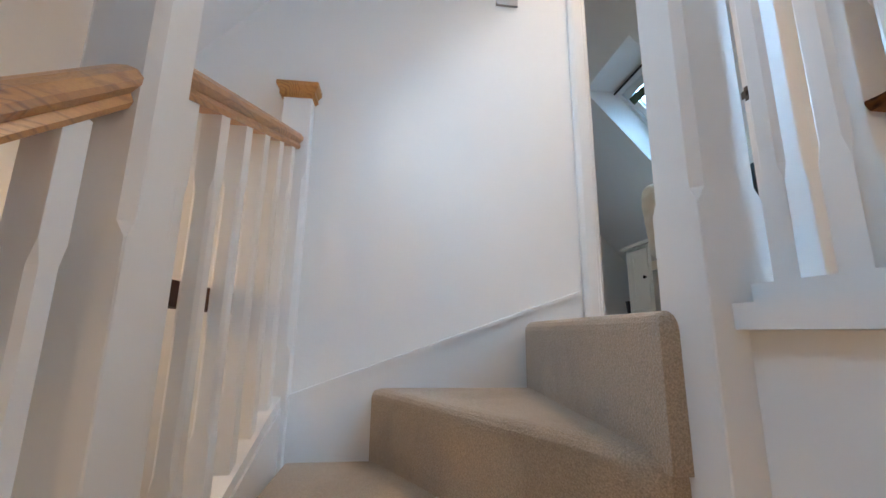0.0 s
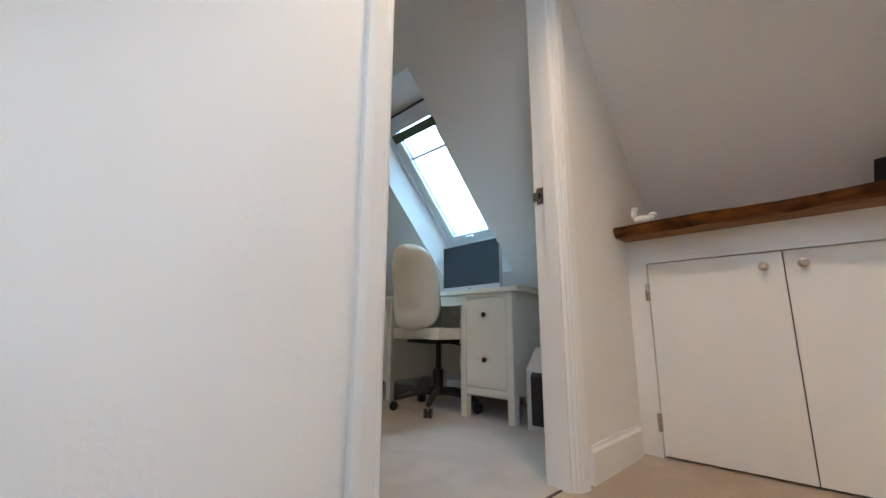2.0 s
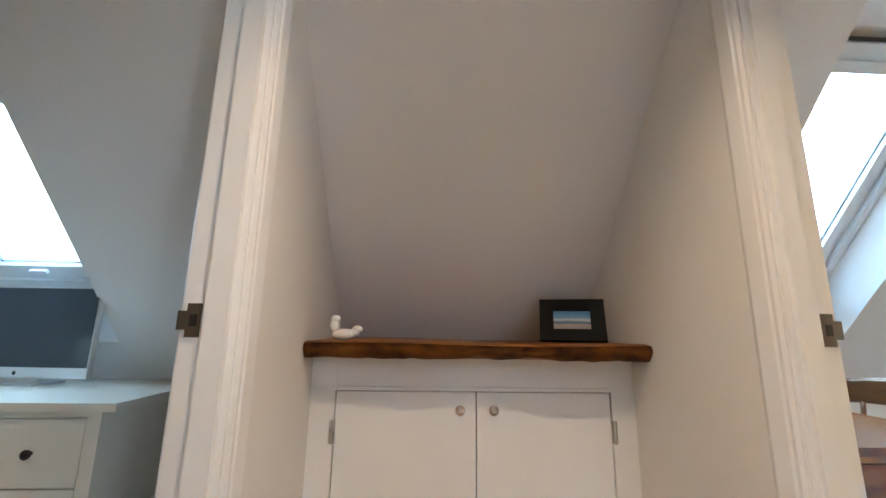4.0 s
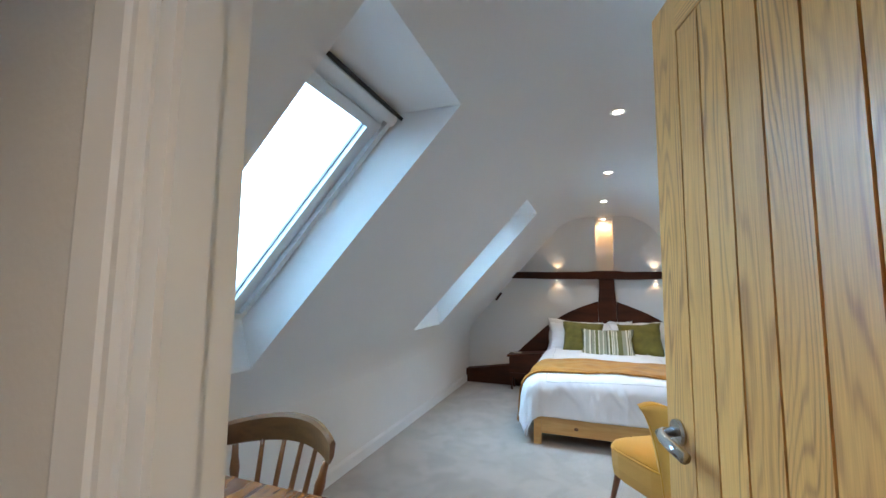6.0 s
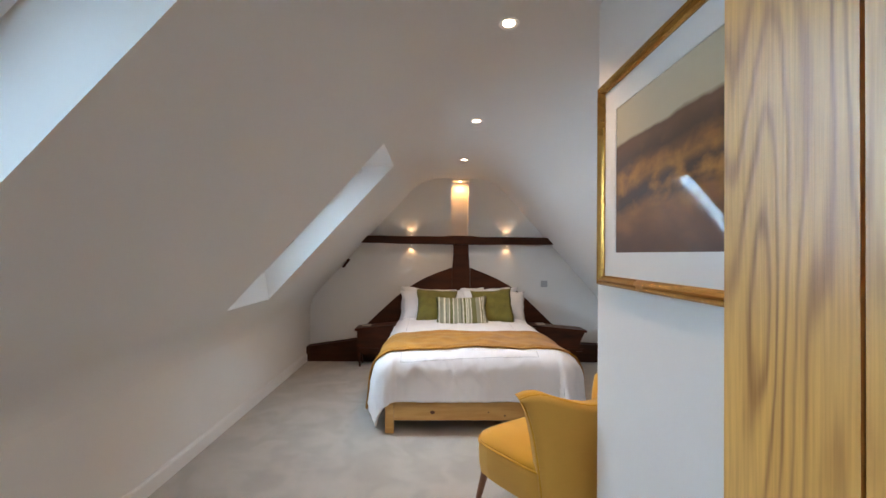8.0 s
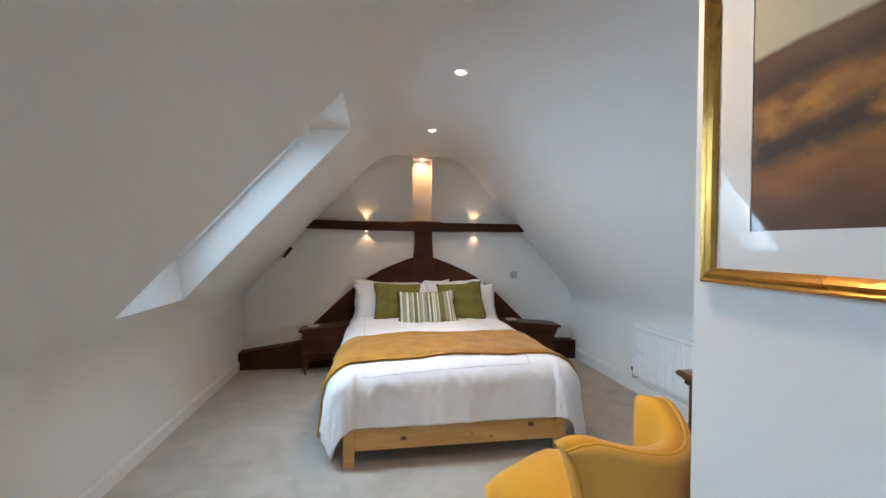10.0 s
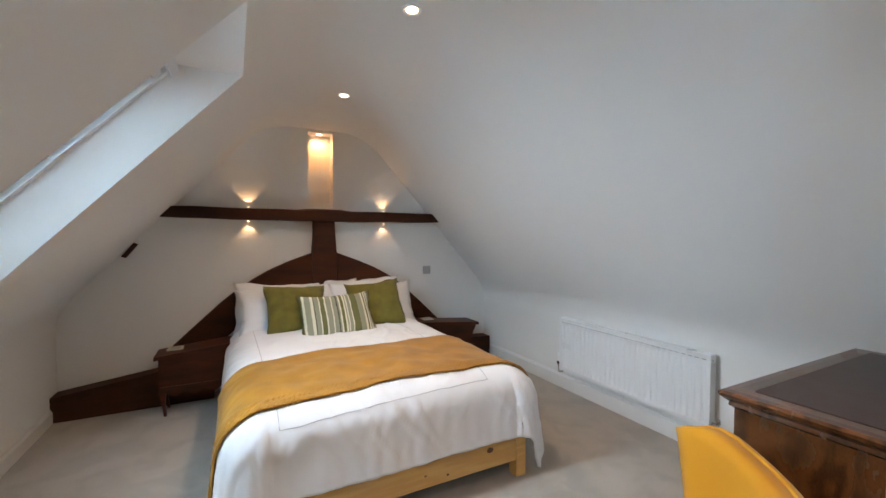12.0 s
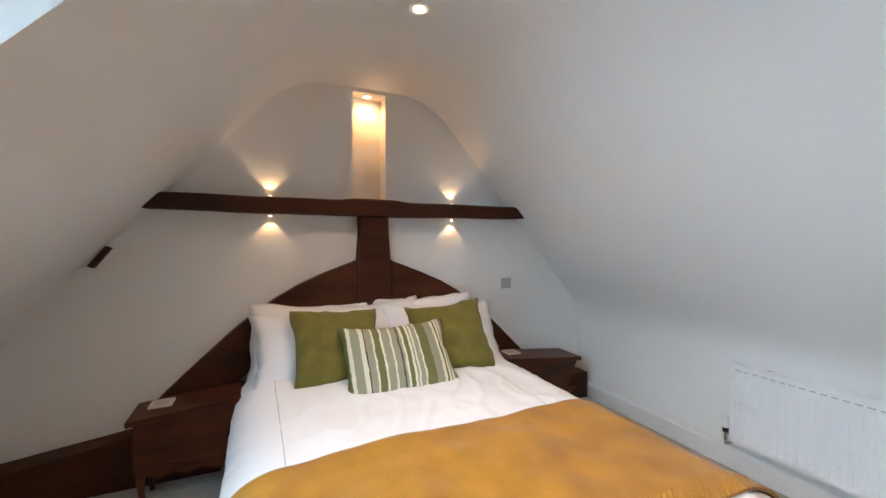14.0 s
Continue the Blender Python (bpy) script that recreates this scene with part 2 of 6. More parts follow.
STEEL = material("brushed_steel", (0.55, 0.54, 0.52), 0.25, 1.0, bump=0.05)
AGED = material("aged_steel", (0.16, 0.15, 0.145), 0.42, 1.0)
DARKMETAL_AND_SHADE = material("dark_metal_and_shade", (0.03, 0.025, 0.022), 0.4, 0.8)
BLACK = material("black_plastic_and_gaps", (0.010, 0.010, 0.011), 0.5)
FRAMEBLACK = material("black_frame", (0.006, 0.006, 0.006), 0.75)
for _m in (BEAM, ROOT, BURR, BARK, FRAMEBLACK):
    _m.node_tree.nodes["Principled BSDF"].inputs["Specular IOR Level"].default_value = 0.25
SILVER = material("silver_plastic", (0.62, 0.63, 0.64), 0.35, 0.4)
SCREEN = material("screen", (0.035, 0.05, 0.06), 0.12, coat=0.6)
MUSTARD = material("mustard_velvet", (0.56, 0.24, 0.004), 0.75, second=(0.70, 0.32, 0.009), scale=3, bump=0.2, bump_scale=140, sheen=0.12)
PALE = material("pale_mustard_velvet", (0.58, 0.265, 0.034), 0.75, second=(0.69, 0.335, 0.052), scale=3, bump=0.2, bump_scale=140, sheen=0.15)
THROW = material("throw_fleece", (0.29, 0.115, 0.003), 0.85, second=(0.42, 0.180, 0.008), scale=7, bump=0.5, bump_scale=80, sheen=0.12, contrast=0.35)
OLIVE = material("olive_velvet", (0.095, 0.079, 0.008), 0.85, second=(0.185, 0.155, 0.024), scale=13, bump=0.3, bump_scale=110, sheen=0.08, contrast=0.6)
LINEN = material("white_cotton", (0.80, 0.80, 0.81), 0.85, second=(0.76, 0.76, 0.78), scale=4, bump=0.25, bump_scale=24)
STITCH = material("grey_stitching", (0.42, 0.43, 0.46), 0.8)
CANVAS = material("cream_cotton", (0.66, 0.62, 0.52), 0.85, second=(0.58, 0.54, 0.45), scale=5, bump=0.4, bump_scale=14)
CREAM = material("cream_furniture", (0.72, 0.70, 0.62), 0.4, second=(0.68, 0.66, 0.58), scale=3)
GOLD = material("gold_leaf", (0.58, 0.33, 0.09), 0.26, 0.9, second=(0.36, 0.16, 0.035), scale=9, bump=0.04)
MOUNT = material("picture_mount", (0.72, 0.73, 0.72), 0.8, coat=0.7)
MOUNT.node_tree.nodes["Principled BSDF"].inputs["Coat Roughness"].default_value = 0.02
CERAMIC = material("white_ceramic", (0.78, 0.77, 0.75), 0.2, coat=0.5)
RADI = material("radiator_enamel", (0.80, 0.81, 0.81), 0.3, coat=0.2)
BLIND = material("green_blind", (0.05, 0.075, 0.04), 0.8)
WFRAME = material("window_lacquer", (0.72, 0.75, 0.76), 0.3)
ALU = material("window_trim", (0.22, 0.23, 0.24), 0.5)
TILES = material("roof_tiles", (0.16, 0.08, 0.05), 0.9, second=(0.22, 0.12, 0.08), scale=8, bump=0.5)
LAMP_ON = glow("lamp_glow", (1.0, 0.86, 0.66), 30)
LAMP_SMALL = glow("small_lamp_glow", (1.0, 0.75, 0.45), 18)


def glass_material():
    mat = bpy.data.materials.new("clear_glass")
    mat.use_nodes = True
    b = mat.node_tree.nodes["Principled BSDF"]
    b.inputs["Roughness"].default_value = 0.0
    b.inputs["Transmission Weight"].default_value = 1.0
    b.inputs["IOR"].default_value = 1.45
    return mat


GLASS = glass_material()


def stripe_material():
    """Woven stripes of greens, greys and cream across the cushion."""
    mat = material("striped_cloth", (0.7, 0.68, 0.6), 0.85, bump=0.3, bump_scale=90)
    n, l = mat.node_tree.nodes, mat.node_tree.links
    co = [x for x in n if x.type == "TEX_COORD"][0]
    sep = n.new("ShaderNodeSeparateXYZ")
    l.new(co.outputs["Object"], sep.inputs[0])
    wob = n.new("ShaderNodeTexNoise")
    wob.inputs["Scale"].default_value = 45
    l.new(co.outputs["Object"], wob.inputs["Vector"])
    add = n.new("ShaderNodeMath")
    add.operation = "MULTIPLY_ADD"
    add.inputs[1].default_value = 0.012
    l.new(wob.outputs["Fac"], add.inputs[0])
    l.new(sep.outputs["X"], add.inputs[2])
    mr = n.new("ShaderNodeMapRange")
    mr.inputs["From Min"].default_value, mr.inputs["From Max"].default_value = -0.27, 0.28
    l.new(add.outputs[0], mr.inputs["Value"])
    ramp = n.new("ShaderNodeValToRGB")
    ramp.color_ramp.interpolation = "CONSTANT"
    cream, green, grey, dark = (0.68, 0.64, 0.50), (0.13, 0.13, 0.045), (0.27, 0.27, 0.19), (0.05, 0.052, 0.035)
    stops = [(0.0, grey), (0.05, cream), (0.065, grey), (0.08, cream), (0.10, green), (0.12, cream), (0.145, grey), (0.22, green), (0.31, cream), (0.325, grey),
             (0.37, cream), (0.385, grey), (0.40, cream), (0.42, green), (0.46, cream), (0.48, grey), (0.50, dark), (0.512, grey), (0.57, cream), (0.585, grey), (0.65, cream),
             (0.67, green), (0.73, cream), (0.745, grey), (0.80, dark), (0.81, cream), (0.85, grey), (0.92, cream), (0.95, green)]
    e = ramp.color_ramp.elements
    e[0].position, e[0].color = 0.0, (*stops[0][1], 1)
    e[1].position, e[1].color = stops[-1][0], (*stops[-1][1], 1)
    for p, c in stops[1:-1]:
        k = e.new(p)
        k.color = (*c, 1)
    l.new(mr.outputs[0], ramp.inputs["Fac"])
    l.new(ramp.outputs[0], n["Principled BSDF"].inputs["Base Color"])
    return mat


def painting_material(kind):
    """A brown moorland under a pale sky, or a small view of sea and sky."""
    mat = bpy.data.materials.new("painting_" + kind)
    mat.use_nodes = True
    n, l = mat.node_tree.nodes, mat.node_tree.links
    b = n["Principled BSDF"]
    b.inputs["Roughness"].default_value = 0.5
    b.inputs["Coat Weight"].default_value = 0.7 if kind == "moor" else 0.0
    b.inputs["Coat Roughness"].default_value = 0.02
    co = n.new("ShaderNodeTexCoord")
    sep = n.new("ShaderNodeSeparateXYZ")
    l.new(co.outputs["Generated"], sep.inputs[0])
    nz = n.new("ShaderNodeTexNoise")
    nz.inputs["Scale"].default_value = 3.6
    nz.inputs["Detail"].default_value = 4
    flat = n.new("ShaderNodeVectorMath")
    flat.operation = "MULTIPLY"
    flat.inputs[1].default_value = (1, 0, 1)
    l.new(co.outputs["Generated"], flat.inputs[0])
    l.new(flat.outputs[0], nz.inputs["Vector"])
    lin = n.new("ShaderNodeMath")
    lin.operation = "MULTIPLY_ADD"
    lin.inputs[1].default_value = 0.06 if kind == "moor" else 0.0
    l.new(sep.outputs["X"], lin.inputs[0])
    l.new(sep.outputs["Z"], lin.inputs[2])
    sm = n.new("ShaderNodeMath")
    sm.operation = "MULTIPLY_ADD"
    sm.inputs[1].default_value = 0.24 if kind == "moor" else 0.16
    l.new(nz.outputs["Fac"], sm.inputs[0])
    l.new(lin.outputs[0], sm.inputs[2])
    ramp = n.new("ShaderNodeValToRGB")
    e = ramp.color_ramp.elements
    if kind == "moor":
        stops = [(0.16, (0.07, 0.022, 0.008)), (0.30, (0.13, 0.045, 0.012)), (0.43, (0.24, 0.095, 0.022)), (0.49, (0.035, 0.016, 0.010)), (0.55, (0.05, 0.02, 0.010)),
                 (0.62, (0.26, 0.115, 0.025)), (0.69, (0.15, 0.06, 0.02)), (0.76, (0.055, 0.024, 0.014)), (0.88, (0.13, 0.06, 0.03)), (1.0, (0.08, 0.032, 0.024))]
    else:
        stops = [(0.10, (0.30, 0.27, 0.24)), (0.38, (0.40, 0.36, 0.33)), (0.45, (0.08, 0.16, 0.24)), (0.55, (0.20, 0.33, 0.42)),
                 (0.62, (0.55, 0.62, 0.66)), (0.72, (0.14, 0.36, 0.55)), (1.0, (0.05, 0.24, 0.48))]
    e[0].position, e[0].color = stops[0][0], (*stops[0][1], 1)
    e[1].position, e[1].color = stops[-1][0], (*stops[-1][1], 1)
    for p, c in stops[1:-1]:
        e.new(p).color = (*c, 1)
    l.new(sm.outputs[0], ramp.inputs["Fac"])
    out = ramp.outputs["Color"]
    if kind == "moor":
        # sunlit clumps of trees across the middle, and broken brushwork all over
        clump = n.new("ShaderNodeTexNoise")
        clump.inputs["Scale"].default_value, clump.inputs["Detail"].default_value = 7.0, 9
        l.new(flat.outputs[0], clump.inputs["Vector"])
        band = n.new("ShaderNodeMapRange")
        band.inputs["From Min"].default_value, band.inputs["From Max"].default_value = 0.24, 0.0
        off = n.new("ShaderNodeMath")
        off.operation = "SUBTRACT"
        off.inputs[1].default_value = 0.44
        l.new(sep.outputs["Z"], off.inputs[0])
        wide = n.new("ShaderNodeMath")
        wide.operation = "ABSOLUTE"
        l.new(off.outputs[0], wide.inputs[0])
        l.new(wide.outputs[0], band.inputs["Value"])
        lit = n.new("ShaderNodeMapRange")
        lit.inputs["From Min"].default_value, lit.inputs["From Max"].default_value = 0.48, 0.66
        l.new(clump.outputs["Fac"], lit.inputs["Value"])
        both = n.new("ShaderNodeMath")
        both.operation = "MULTIPLY"
        l.new(band.outputs[0], both.inputs[0])
        l.new(lit.outputs[0], both.inputs[1])
        trees = n.new("ShaderNodeMix")
        trees.data_type = "RGBA"
        l.new(both.outputs[0], trees.inputs[0])
        l.new(out, trees.inputs[6])
        trees.inputs[7].default_value = (0.42, 0.18, 0.03, 1)
        brush = n.new("ShaderNodeMapRange")
        brush.inputs["To Min"].default_value, brush.inputs["To Max"].default_value = 0.55, 1.45
        l.new(clump.outputs["Fac"], brush.inputs["Value"])
        tone = n.new("ShaderNodeVectorMath")
        tone.operation = "SCALE"
        l.new(trees.outputs[2], tone.inputs[0])
        l.new(brush.outputs[0], tone.inputs["Scale"])
        out = tone.outputs[0]
        # the pale sky above the long slope of the hill
        hill = n.new("ShaderNodeMath")
        hill.operation = "MULTIPLY_ADD"
        hill.inputs[1].default_value = 0.02
        l.new(sep.outputs["X"], hill.inputs[0])
        l.new(sep.outputs["Z"], hill.inputs[2])
        wob = n.new("ShaderNodeMath")
        wob.operation = "MULTIPLY_ADD"
        wob.inputs[1].default_value = 0.1
        l.new(nz.outputs["Fac"], wob.inputs[0])
        l.new(hill.outputs[0], wob.inputs[2])
        step = n.new("ShaderNodeMapRange")
        step.inputs["From Min"].default_value, step.inputs["From Max"].default_value = 0.80, 0.825
        l.new(wob.outputs[0], step.inputs["Value"])
        mix = n.new("ShaderNodeMix")
        mix.data_type = "RGBA"
        l.new(step.outputs[0], mix.inputs[0])
        l.new(out, mix.inputs[6])
        mix.inputs[7].default_value = (0.52, 0.47, 0.34, 1)
        out = mix.outputs[2]
    l.new(out, b.inputs["Base Color"])
    return mat


STRIPES = stripe_material()
MOOR = painting_material("moor")
SEA = painting_material("sea")

# ---- building helpers ----


def thing(name, at=(0, 0, 0), label="", category="", group="", kind="", turn=0.0):
    ob = new(name)
    ob.empty_display_size = 0.1
    ob.matrix_world = pose(*at, 0, 0, turn)
    return tagged(ob, label, category, group, kind)


def part(name, bm, mat, parent=None, label="", kind="", category="", smooth=False):
    """Links a bmesh, given in its parent's own axes, as one mesh object."""
    bmesh.ops.recalc_face_normals(bm, faces=bm.faces)
    me = bpy.data.meshes.new(name)
    bm.to_mesh(me)
    bm.free()
    me.materials.append(mat)
    if smooth:
        me.shade_smooth()
    ob = new(name, me)
    if parent:
        ob.parent = parent
    return tagged(ob, label, category, "", kind)


def box(bm, x0, x1, y0, y1, z0, z1, m=None):
    v = [bm.verts.new(p) for p in itertools.product((x0, x1), (y0, y1), (z0, z1))]
    for f in ((0, 1, 3, 2), (4, 6, 7, 5), (0, 4, 5, 1), (2, 3, 7, 6), (0, 2, 6, 4), (1, 5, 7, 3)):
        bm.faces.new([v[i] for i in f])
    if m:
        bmesh.ops.transform(bm, matrix=m, verts=v)
    return v


def prism(bm, outline, lo, hi, axis="z", m=None):
    """An outline of 2D points pulled from lo to hi along an axis (the two coordinates in x, y, z order)."""
    def p3(a, b, c):
        return {"z": (a, b, c), "y": (a, c, b), "x": (c, a, b)}[axis]
    bot = [bm.verts.new(p3(a, b, lo)) for a, b in outline]
    top = [bm.verts.new(p3(a, b, hi)) for a, b in outline]
    n = len(outline)
    bm.faces.new(bot)
    bm.faces.new(top[::-1])
    for i in range(n):
        bm.faces.new((bot[i], bot[(i + 1) % n], top[(i + 1) % n], top[i]))
    if m:
        bmesh.ops.transform(bm, matrix=m, verts=bot + top)
    return bot + top


def soften(bm, width, segments=2, angle=25):
    edges = [e for e in bm.edges if len(e.link_faces) == 2 and e.calc_face_angle(0) > radians(angle)]
    bmesh.ops.bevel(bm, geom=edges, offset=width, segments=segments, affect="EDGES", profile=0.6, clamp_overlap=True)


def boxbm(x0, x1, y0, y1, z0, z1, width=0.0, segments=2, m=None):
    bm = bmesh.new()
    box(bm, x0, x1, y0, y1, z0, z1, m)
    if width:
        soften(bm, width, segments)
    return bm


def prismbm(outline, lo, hi, axis="z", width=0.0, segments=2):
    bm = bmesh.new()
    prism(bm, outline, lo, hi, axis)
    if width:
        soften(bm, width, segments)
    return bm


def lathe(bm, profile, m=None, seg=16):
    """Turned round the z axis: (radius, z) from bottom to top."""
    rings = []
    for r, z in profile:
        rings.append([bm.verts.new((r * math.cos(2 * math.pi * i / seg), r * math.sin(2 * math.pi * i / seg), z)) for i in range(seg)])
    for a, b in zip(rings, rings[1:]):
        for i in range(seg):
            bm.faces.new((a[i], a[(i + 1) % seg], b[(i + 1) % seg], b[i]))
    bm.faces.new(rings[0][::-1])
    bm.faces.new(rings[-1])
    if m:
        bmesh.ops.transform(bm, matrix=m, verts=[v for r in rings for v in r])


def lathebm(profile, m=None, seg=16):
    bm = bmesh.new()
    lathe(bm, profile, m, seg)
    return bm


def tube(bm, pts, radius, seg=10):
    """A round bar along points; radius: one number or one a point."""
    pts = [Vector(p) for p in pts]
    rad = radius if isinstance(radius, (list, tuple)) else [radius] * len(pts)
    rings = []
    side = None
    for i, p in enumerate(pts):
        d = (pts[min(i + 1, len(pts) - 1)] - pts[max(i - 1, 0)]).normalized()
        if side is None:
            side = d.orthogonal().normalized()
        side = (side - d * side.dot(d)).normalized()
        up = d.cross(side)
        rings.append([bm.verts.new(p + rad[i] * (side * math.cos(2 * math.pi * k / seg) + up * math.sin(2 * math.pi * k / seg))) for k in range(seg)])
    for a, b in zip(rings, rings[1:]):
        for i in range(seg):
            bm.faces.new((a[i], a[(i + 1) % seg], b[(i + 1) % seg], b[i]))
    bm.faces.new(rings[0][::-1])
    bm.faces.new(rings[-1])


def tubebm(pts, radius, seg=10):
    bm = bmesh.new()
    tube(bm, pts, radius, seg)
    return bm


def pillow_bm(w, h, t, flange=0.0, seed=0, n=22, sag=0.0):
    """A stuffed pillow in the x-z plane, its middle at the origin, t thick along y."""
    bm = bmesh.new()
    rows = {}
    for side in (-1, 1):
        for i in range(n + 1):
            for j in range(n + 1):
                u, v = 2 * i / n - 1, 2 * j / n - 1
                edge = i in (0, n) or j in (0, n)
                if edge and (0, i, j) in rows:
                    rows[side, i, j] = rows[0, i, j]
                    continue
                cu, cv = 1 - 0.085 * (1 - v * v), 1 - 0.11 * (1 - u * u)
                puff = max(0.0, (1 - abs(u) ** 2.6) * (1 - abs(v) ** 2.6)) ** 0.55
                if flange:
                    fu, fv = min(1, (1 - abs(u)) / flange), min(1, (1 - abs(v)) / flange)
                    puff *= 0.05 + 0.95 * min(1.0, fu * fv)
                wr = noise.noise(Vector((u * 2.2 + seed * 7.1, v * 2.2, side + seed))) * 0.22 + noise.noise(Vector((u * 6 + seed, v * 5, side * 3))) * 0.11
                y = side * t / 2 * puff * (1 + wr)
                x = u * w / 2 * cu
                z = v * h / 2 * cv - sag * (1 - u * u) * (v + 1) / 2 * h
                rim = max(abs(u), abs(v)) ** 6
                x += 0.012 * noise.noise(Vector((u * 2.5 + seed * 3, v * 2.5, 1))) * rim
                z += 0.016 * noise.noise(Vector((v * 2.5 - seed, u * 3.1, 6))) * rim
                if flange:
                    y += 0.016 * rim * noise.noise(Vector((u * 7 + seed, v * 8, 3)))
                    z += 0.010 * rim * noise.noise(Vector((u * 9 + seed, v * 9, 8)))
                if edge:
                    y += 0.010 * noise.noise(Vector((u * 4 + seed, v * 4, 3)))
                vert = bm.verts.new((x, y, z))
                rows[side, i, j] = vert
                if edge:
                    rows[0, i, j] = vert
    for side in (-1, 1):
        for i in range(n):
            for j in range(n):
                q = [rows[side, i, j], rows[side, i + 1, j], rows[side, i + 1, j + 1], rows[side, i, j + 1]]
                bm.faces.new(q if side > 0 else q[::-1])
    return bm

# ---- structure ----
Y_N, Y_S, RIDGE_Z, KNEE = 0.0, -3.63, 2.256, 0.735
X_G, X_E = 5.37, -4.25
OPEN_TOP, OPEN_LOW = -1.178, -0.165


def roof_profile():
    """The inner line of the north knee, slope, flat ceiling and the south slope, with softly rounded turns."""
    def slope_z(y):
        return KNEE + (-y) * (RIDGE_Z - KNEE) / 1.376
    k0, k1, k2 = Vector((-0.002, 0.62)), Vector((-0.002, KNEE)), Vector((-0.10, slope_z(-0.10)))
    pts = [tuple(k0 * (1 - i / 8) ** 2 + k1 * 2 * (i / 8) * (1 - i / 8) + k2 * (i / 8) ** 2) for i in range(9)]
    pts += [(OPEN_LOW, slope_z(OPEN_LOW)), (OPEN_TOP, slope_z(OPEN_TOP))]
    a, b, c = Vector((-1.20, slope_z(-1.20))), Vector((-1.376, RIDGE_Z)), Vector((-1.60, RIDGE_Z))
    for i in range(0, 9):
        t = i / 8
        p = a * (1 - t) ** 2 + b * 2 * t * (1 - t) + c * t * t
        pts.append((p.x, p.y))
    north = pts
    mid = -1.815
    south = [(2 * mid - y, z) for y, z in north if y <= OPEN_TOP][::-1]
    south += [(-3.63 - OPEN_LOW, slope_z(OPEN_LOW))] + [(-3.63 - y, z) for y, z in pts[8::-1]]
    return north + south


def build_ceiling():
    prof = roof_profile()
    xs = [X_E]
    for x0, x1 in sorted(ROOFLIGHTS):
        xs += [x0, x1]
    xs += [X_G, SOUTH_LIGHT[0], SOUTH_LIGHT[1]]
    xs.sort()
    bm = bmesh.new()
    grid = [[bm.verts.new((x, y, z)) for y, z in prof] for x in xs]
    for i in range(len(xs) - 1):
        hole = any(x0 - 1e-6 < xs[i] < x1 - 1e-6 for x0, x1 in ROOFLIGHTS)
        for j in range(len(prof) - 1):
            if hole and abs(prof[j][0] - OPEN_LOW) < 1e-6:
                continue
            if abs(xs[i] - SOUTH_LIGHT[0]) < 1e-6 and abs(prof[j][0] - (-3.63 - OPEN_TOP)) < 1e-6:
                continue
            bm.faces.new((grid[i][j], grid[i + 1][j], grid[i + 1][j + 1], grid[i][j + 1]))
    return tagged(part("ceiling", bm, CEILING, smooth=False), "white plastered sloping attic ceiling with a flat strip under the ridge", "ceiling", "", "structure")


ceiling = build_ceiling()
for _f in ceiling.data.polygons:
    _f.use_smooth = True

FRAME_TOP, FRAME_LOW = Vector((0, -0.925, 2.003)), Vector((0, -0.168, 1.163))
INSET = 0.068


def build_reveal(x0, x1, far=INSET):
    """The splayed lining of a roof window: level at the head, upright at the sill."""
    bm = bmesh.new()
    zt, zl = KNEE + 1.178 * 1.10538, KNEE + 0.165 * 1.10538
    inner = [(x0, OPEN_TOP, zt), (x1, OPEN_TOP, zt), (x1, OPEN_LOW, zl), (x0, OPEN_LOW, zl)]
    outer = [(x0 + INSET, FRAME_TOP.y, FRAME_TOP.z), (x1 - far, FRAME_TOP.y, FRAME_TOP.z), (x1 - far, FRAME_LOW.y, FRAME_LOW.z), (x0 + INSET, FRAME_LOW.y, FRAME_LOW.z)]
    # a skin 12 mm thick
    for k in range(4):
        a, b, c, d = (Vector(p) for p in (inner[k], inner[(k + 1) % 4], outer[(k + 1) % 4], outer[k]))
        nrm = (b - a).cross(d - a).normalized()
        mid = (a + b + c + d) / 4
        centre = (Vector(inner[0]) + Vector(inner[2]) + Vector(outer[0]) + Vector(outer[2])) / 4
        if nrm.dot(mid - centre) < 0:
            nrm = -nrm
        vs = [bm.verts.new(p) for p in (a, b, c, d)] + [bm.verts.new(p + nrm * 0.012) for p in (a, b, c, d)]
        for f in ((0, 1, 2, 3), (7, 6, 5, 4), (0, 4, 5, 1), (1, 5, 6, 2), (2, 6, 7, 3), (3, 7, 4, 0)):
            bm.faces.new([vs[i] for i in f])
    return bm


def slope_frame(cx):
    """Axes of a roof window: x across, y up the slope, z outward; the origin in the middle of its frame."""
    mid = (FRAME_TOP + FRAME_LOW) / 2
    up = (FRAME_TOP - FRAME_LOW).normalized()
    out = up.cross(Vector((1, 0, 0)))
    m = Matrix(((1, up.x, out.x, cx), (0, up.y, out.y, mid.y), (0, up.z, out.z, mid.z), (0, 0, 0, 1)))
    return m, (FRAME_TOP - FRAME_LOW).length


def frame_ring(bm, w, h, bar, z0, z1, bar_top=None, bar_low=None):
    bt, bl = bar_top or bar, bar_low or bar
    box(bm, -w / 2, -w / 2 + bar, -h / 2, h / 2, z0, z1)
    box(bm, w / 2 - bar, w / 2, -h / 2, h / 2, z0, z1)
    box(bm, -w / 2 + bar, w / 2 - bar, h / 2 - bt, h / 2, z0, z1)
    box(bm, -w / 2 + bar, w / 2 - bar, -h / 2, -h / 2 + bl, z0, z1)


MIRROR = Matrix(((1, 0, 0, 0), (0, -1, 0, -3.63), (0, 0, 1, 0), (0, 0, 0, 1)))


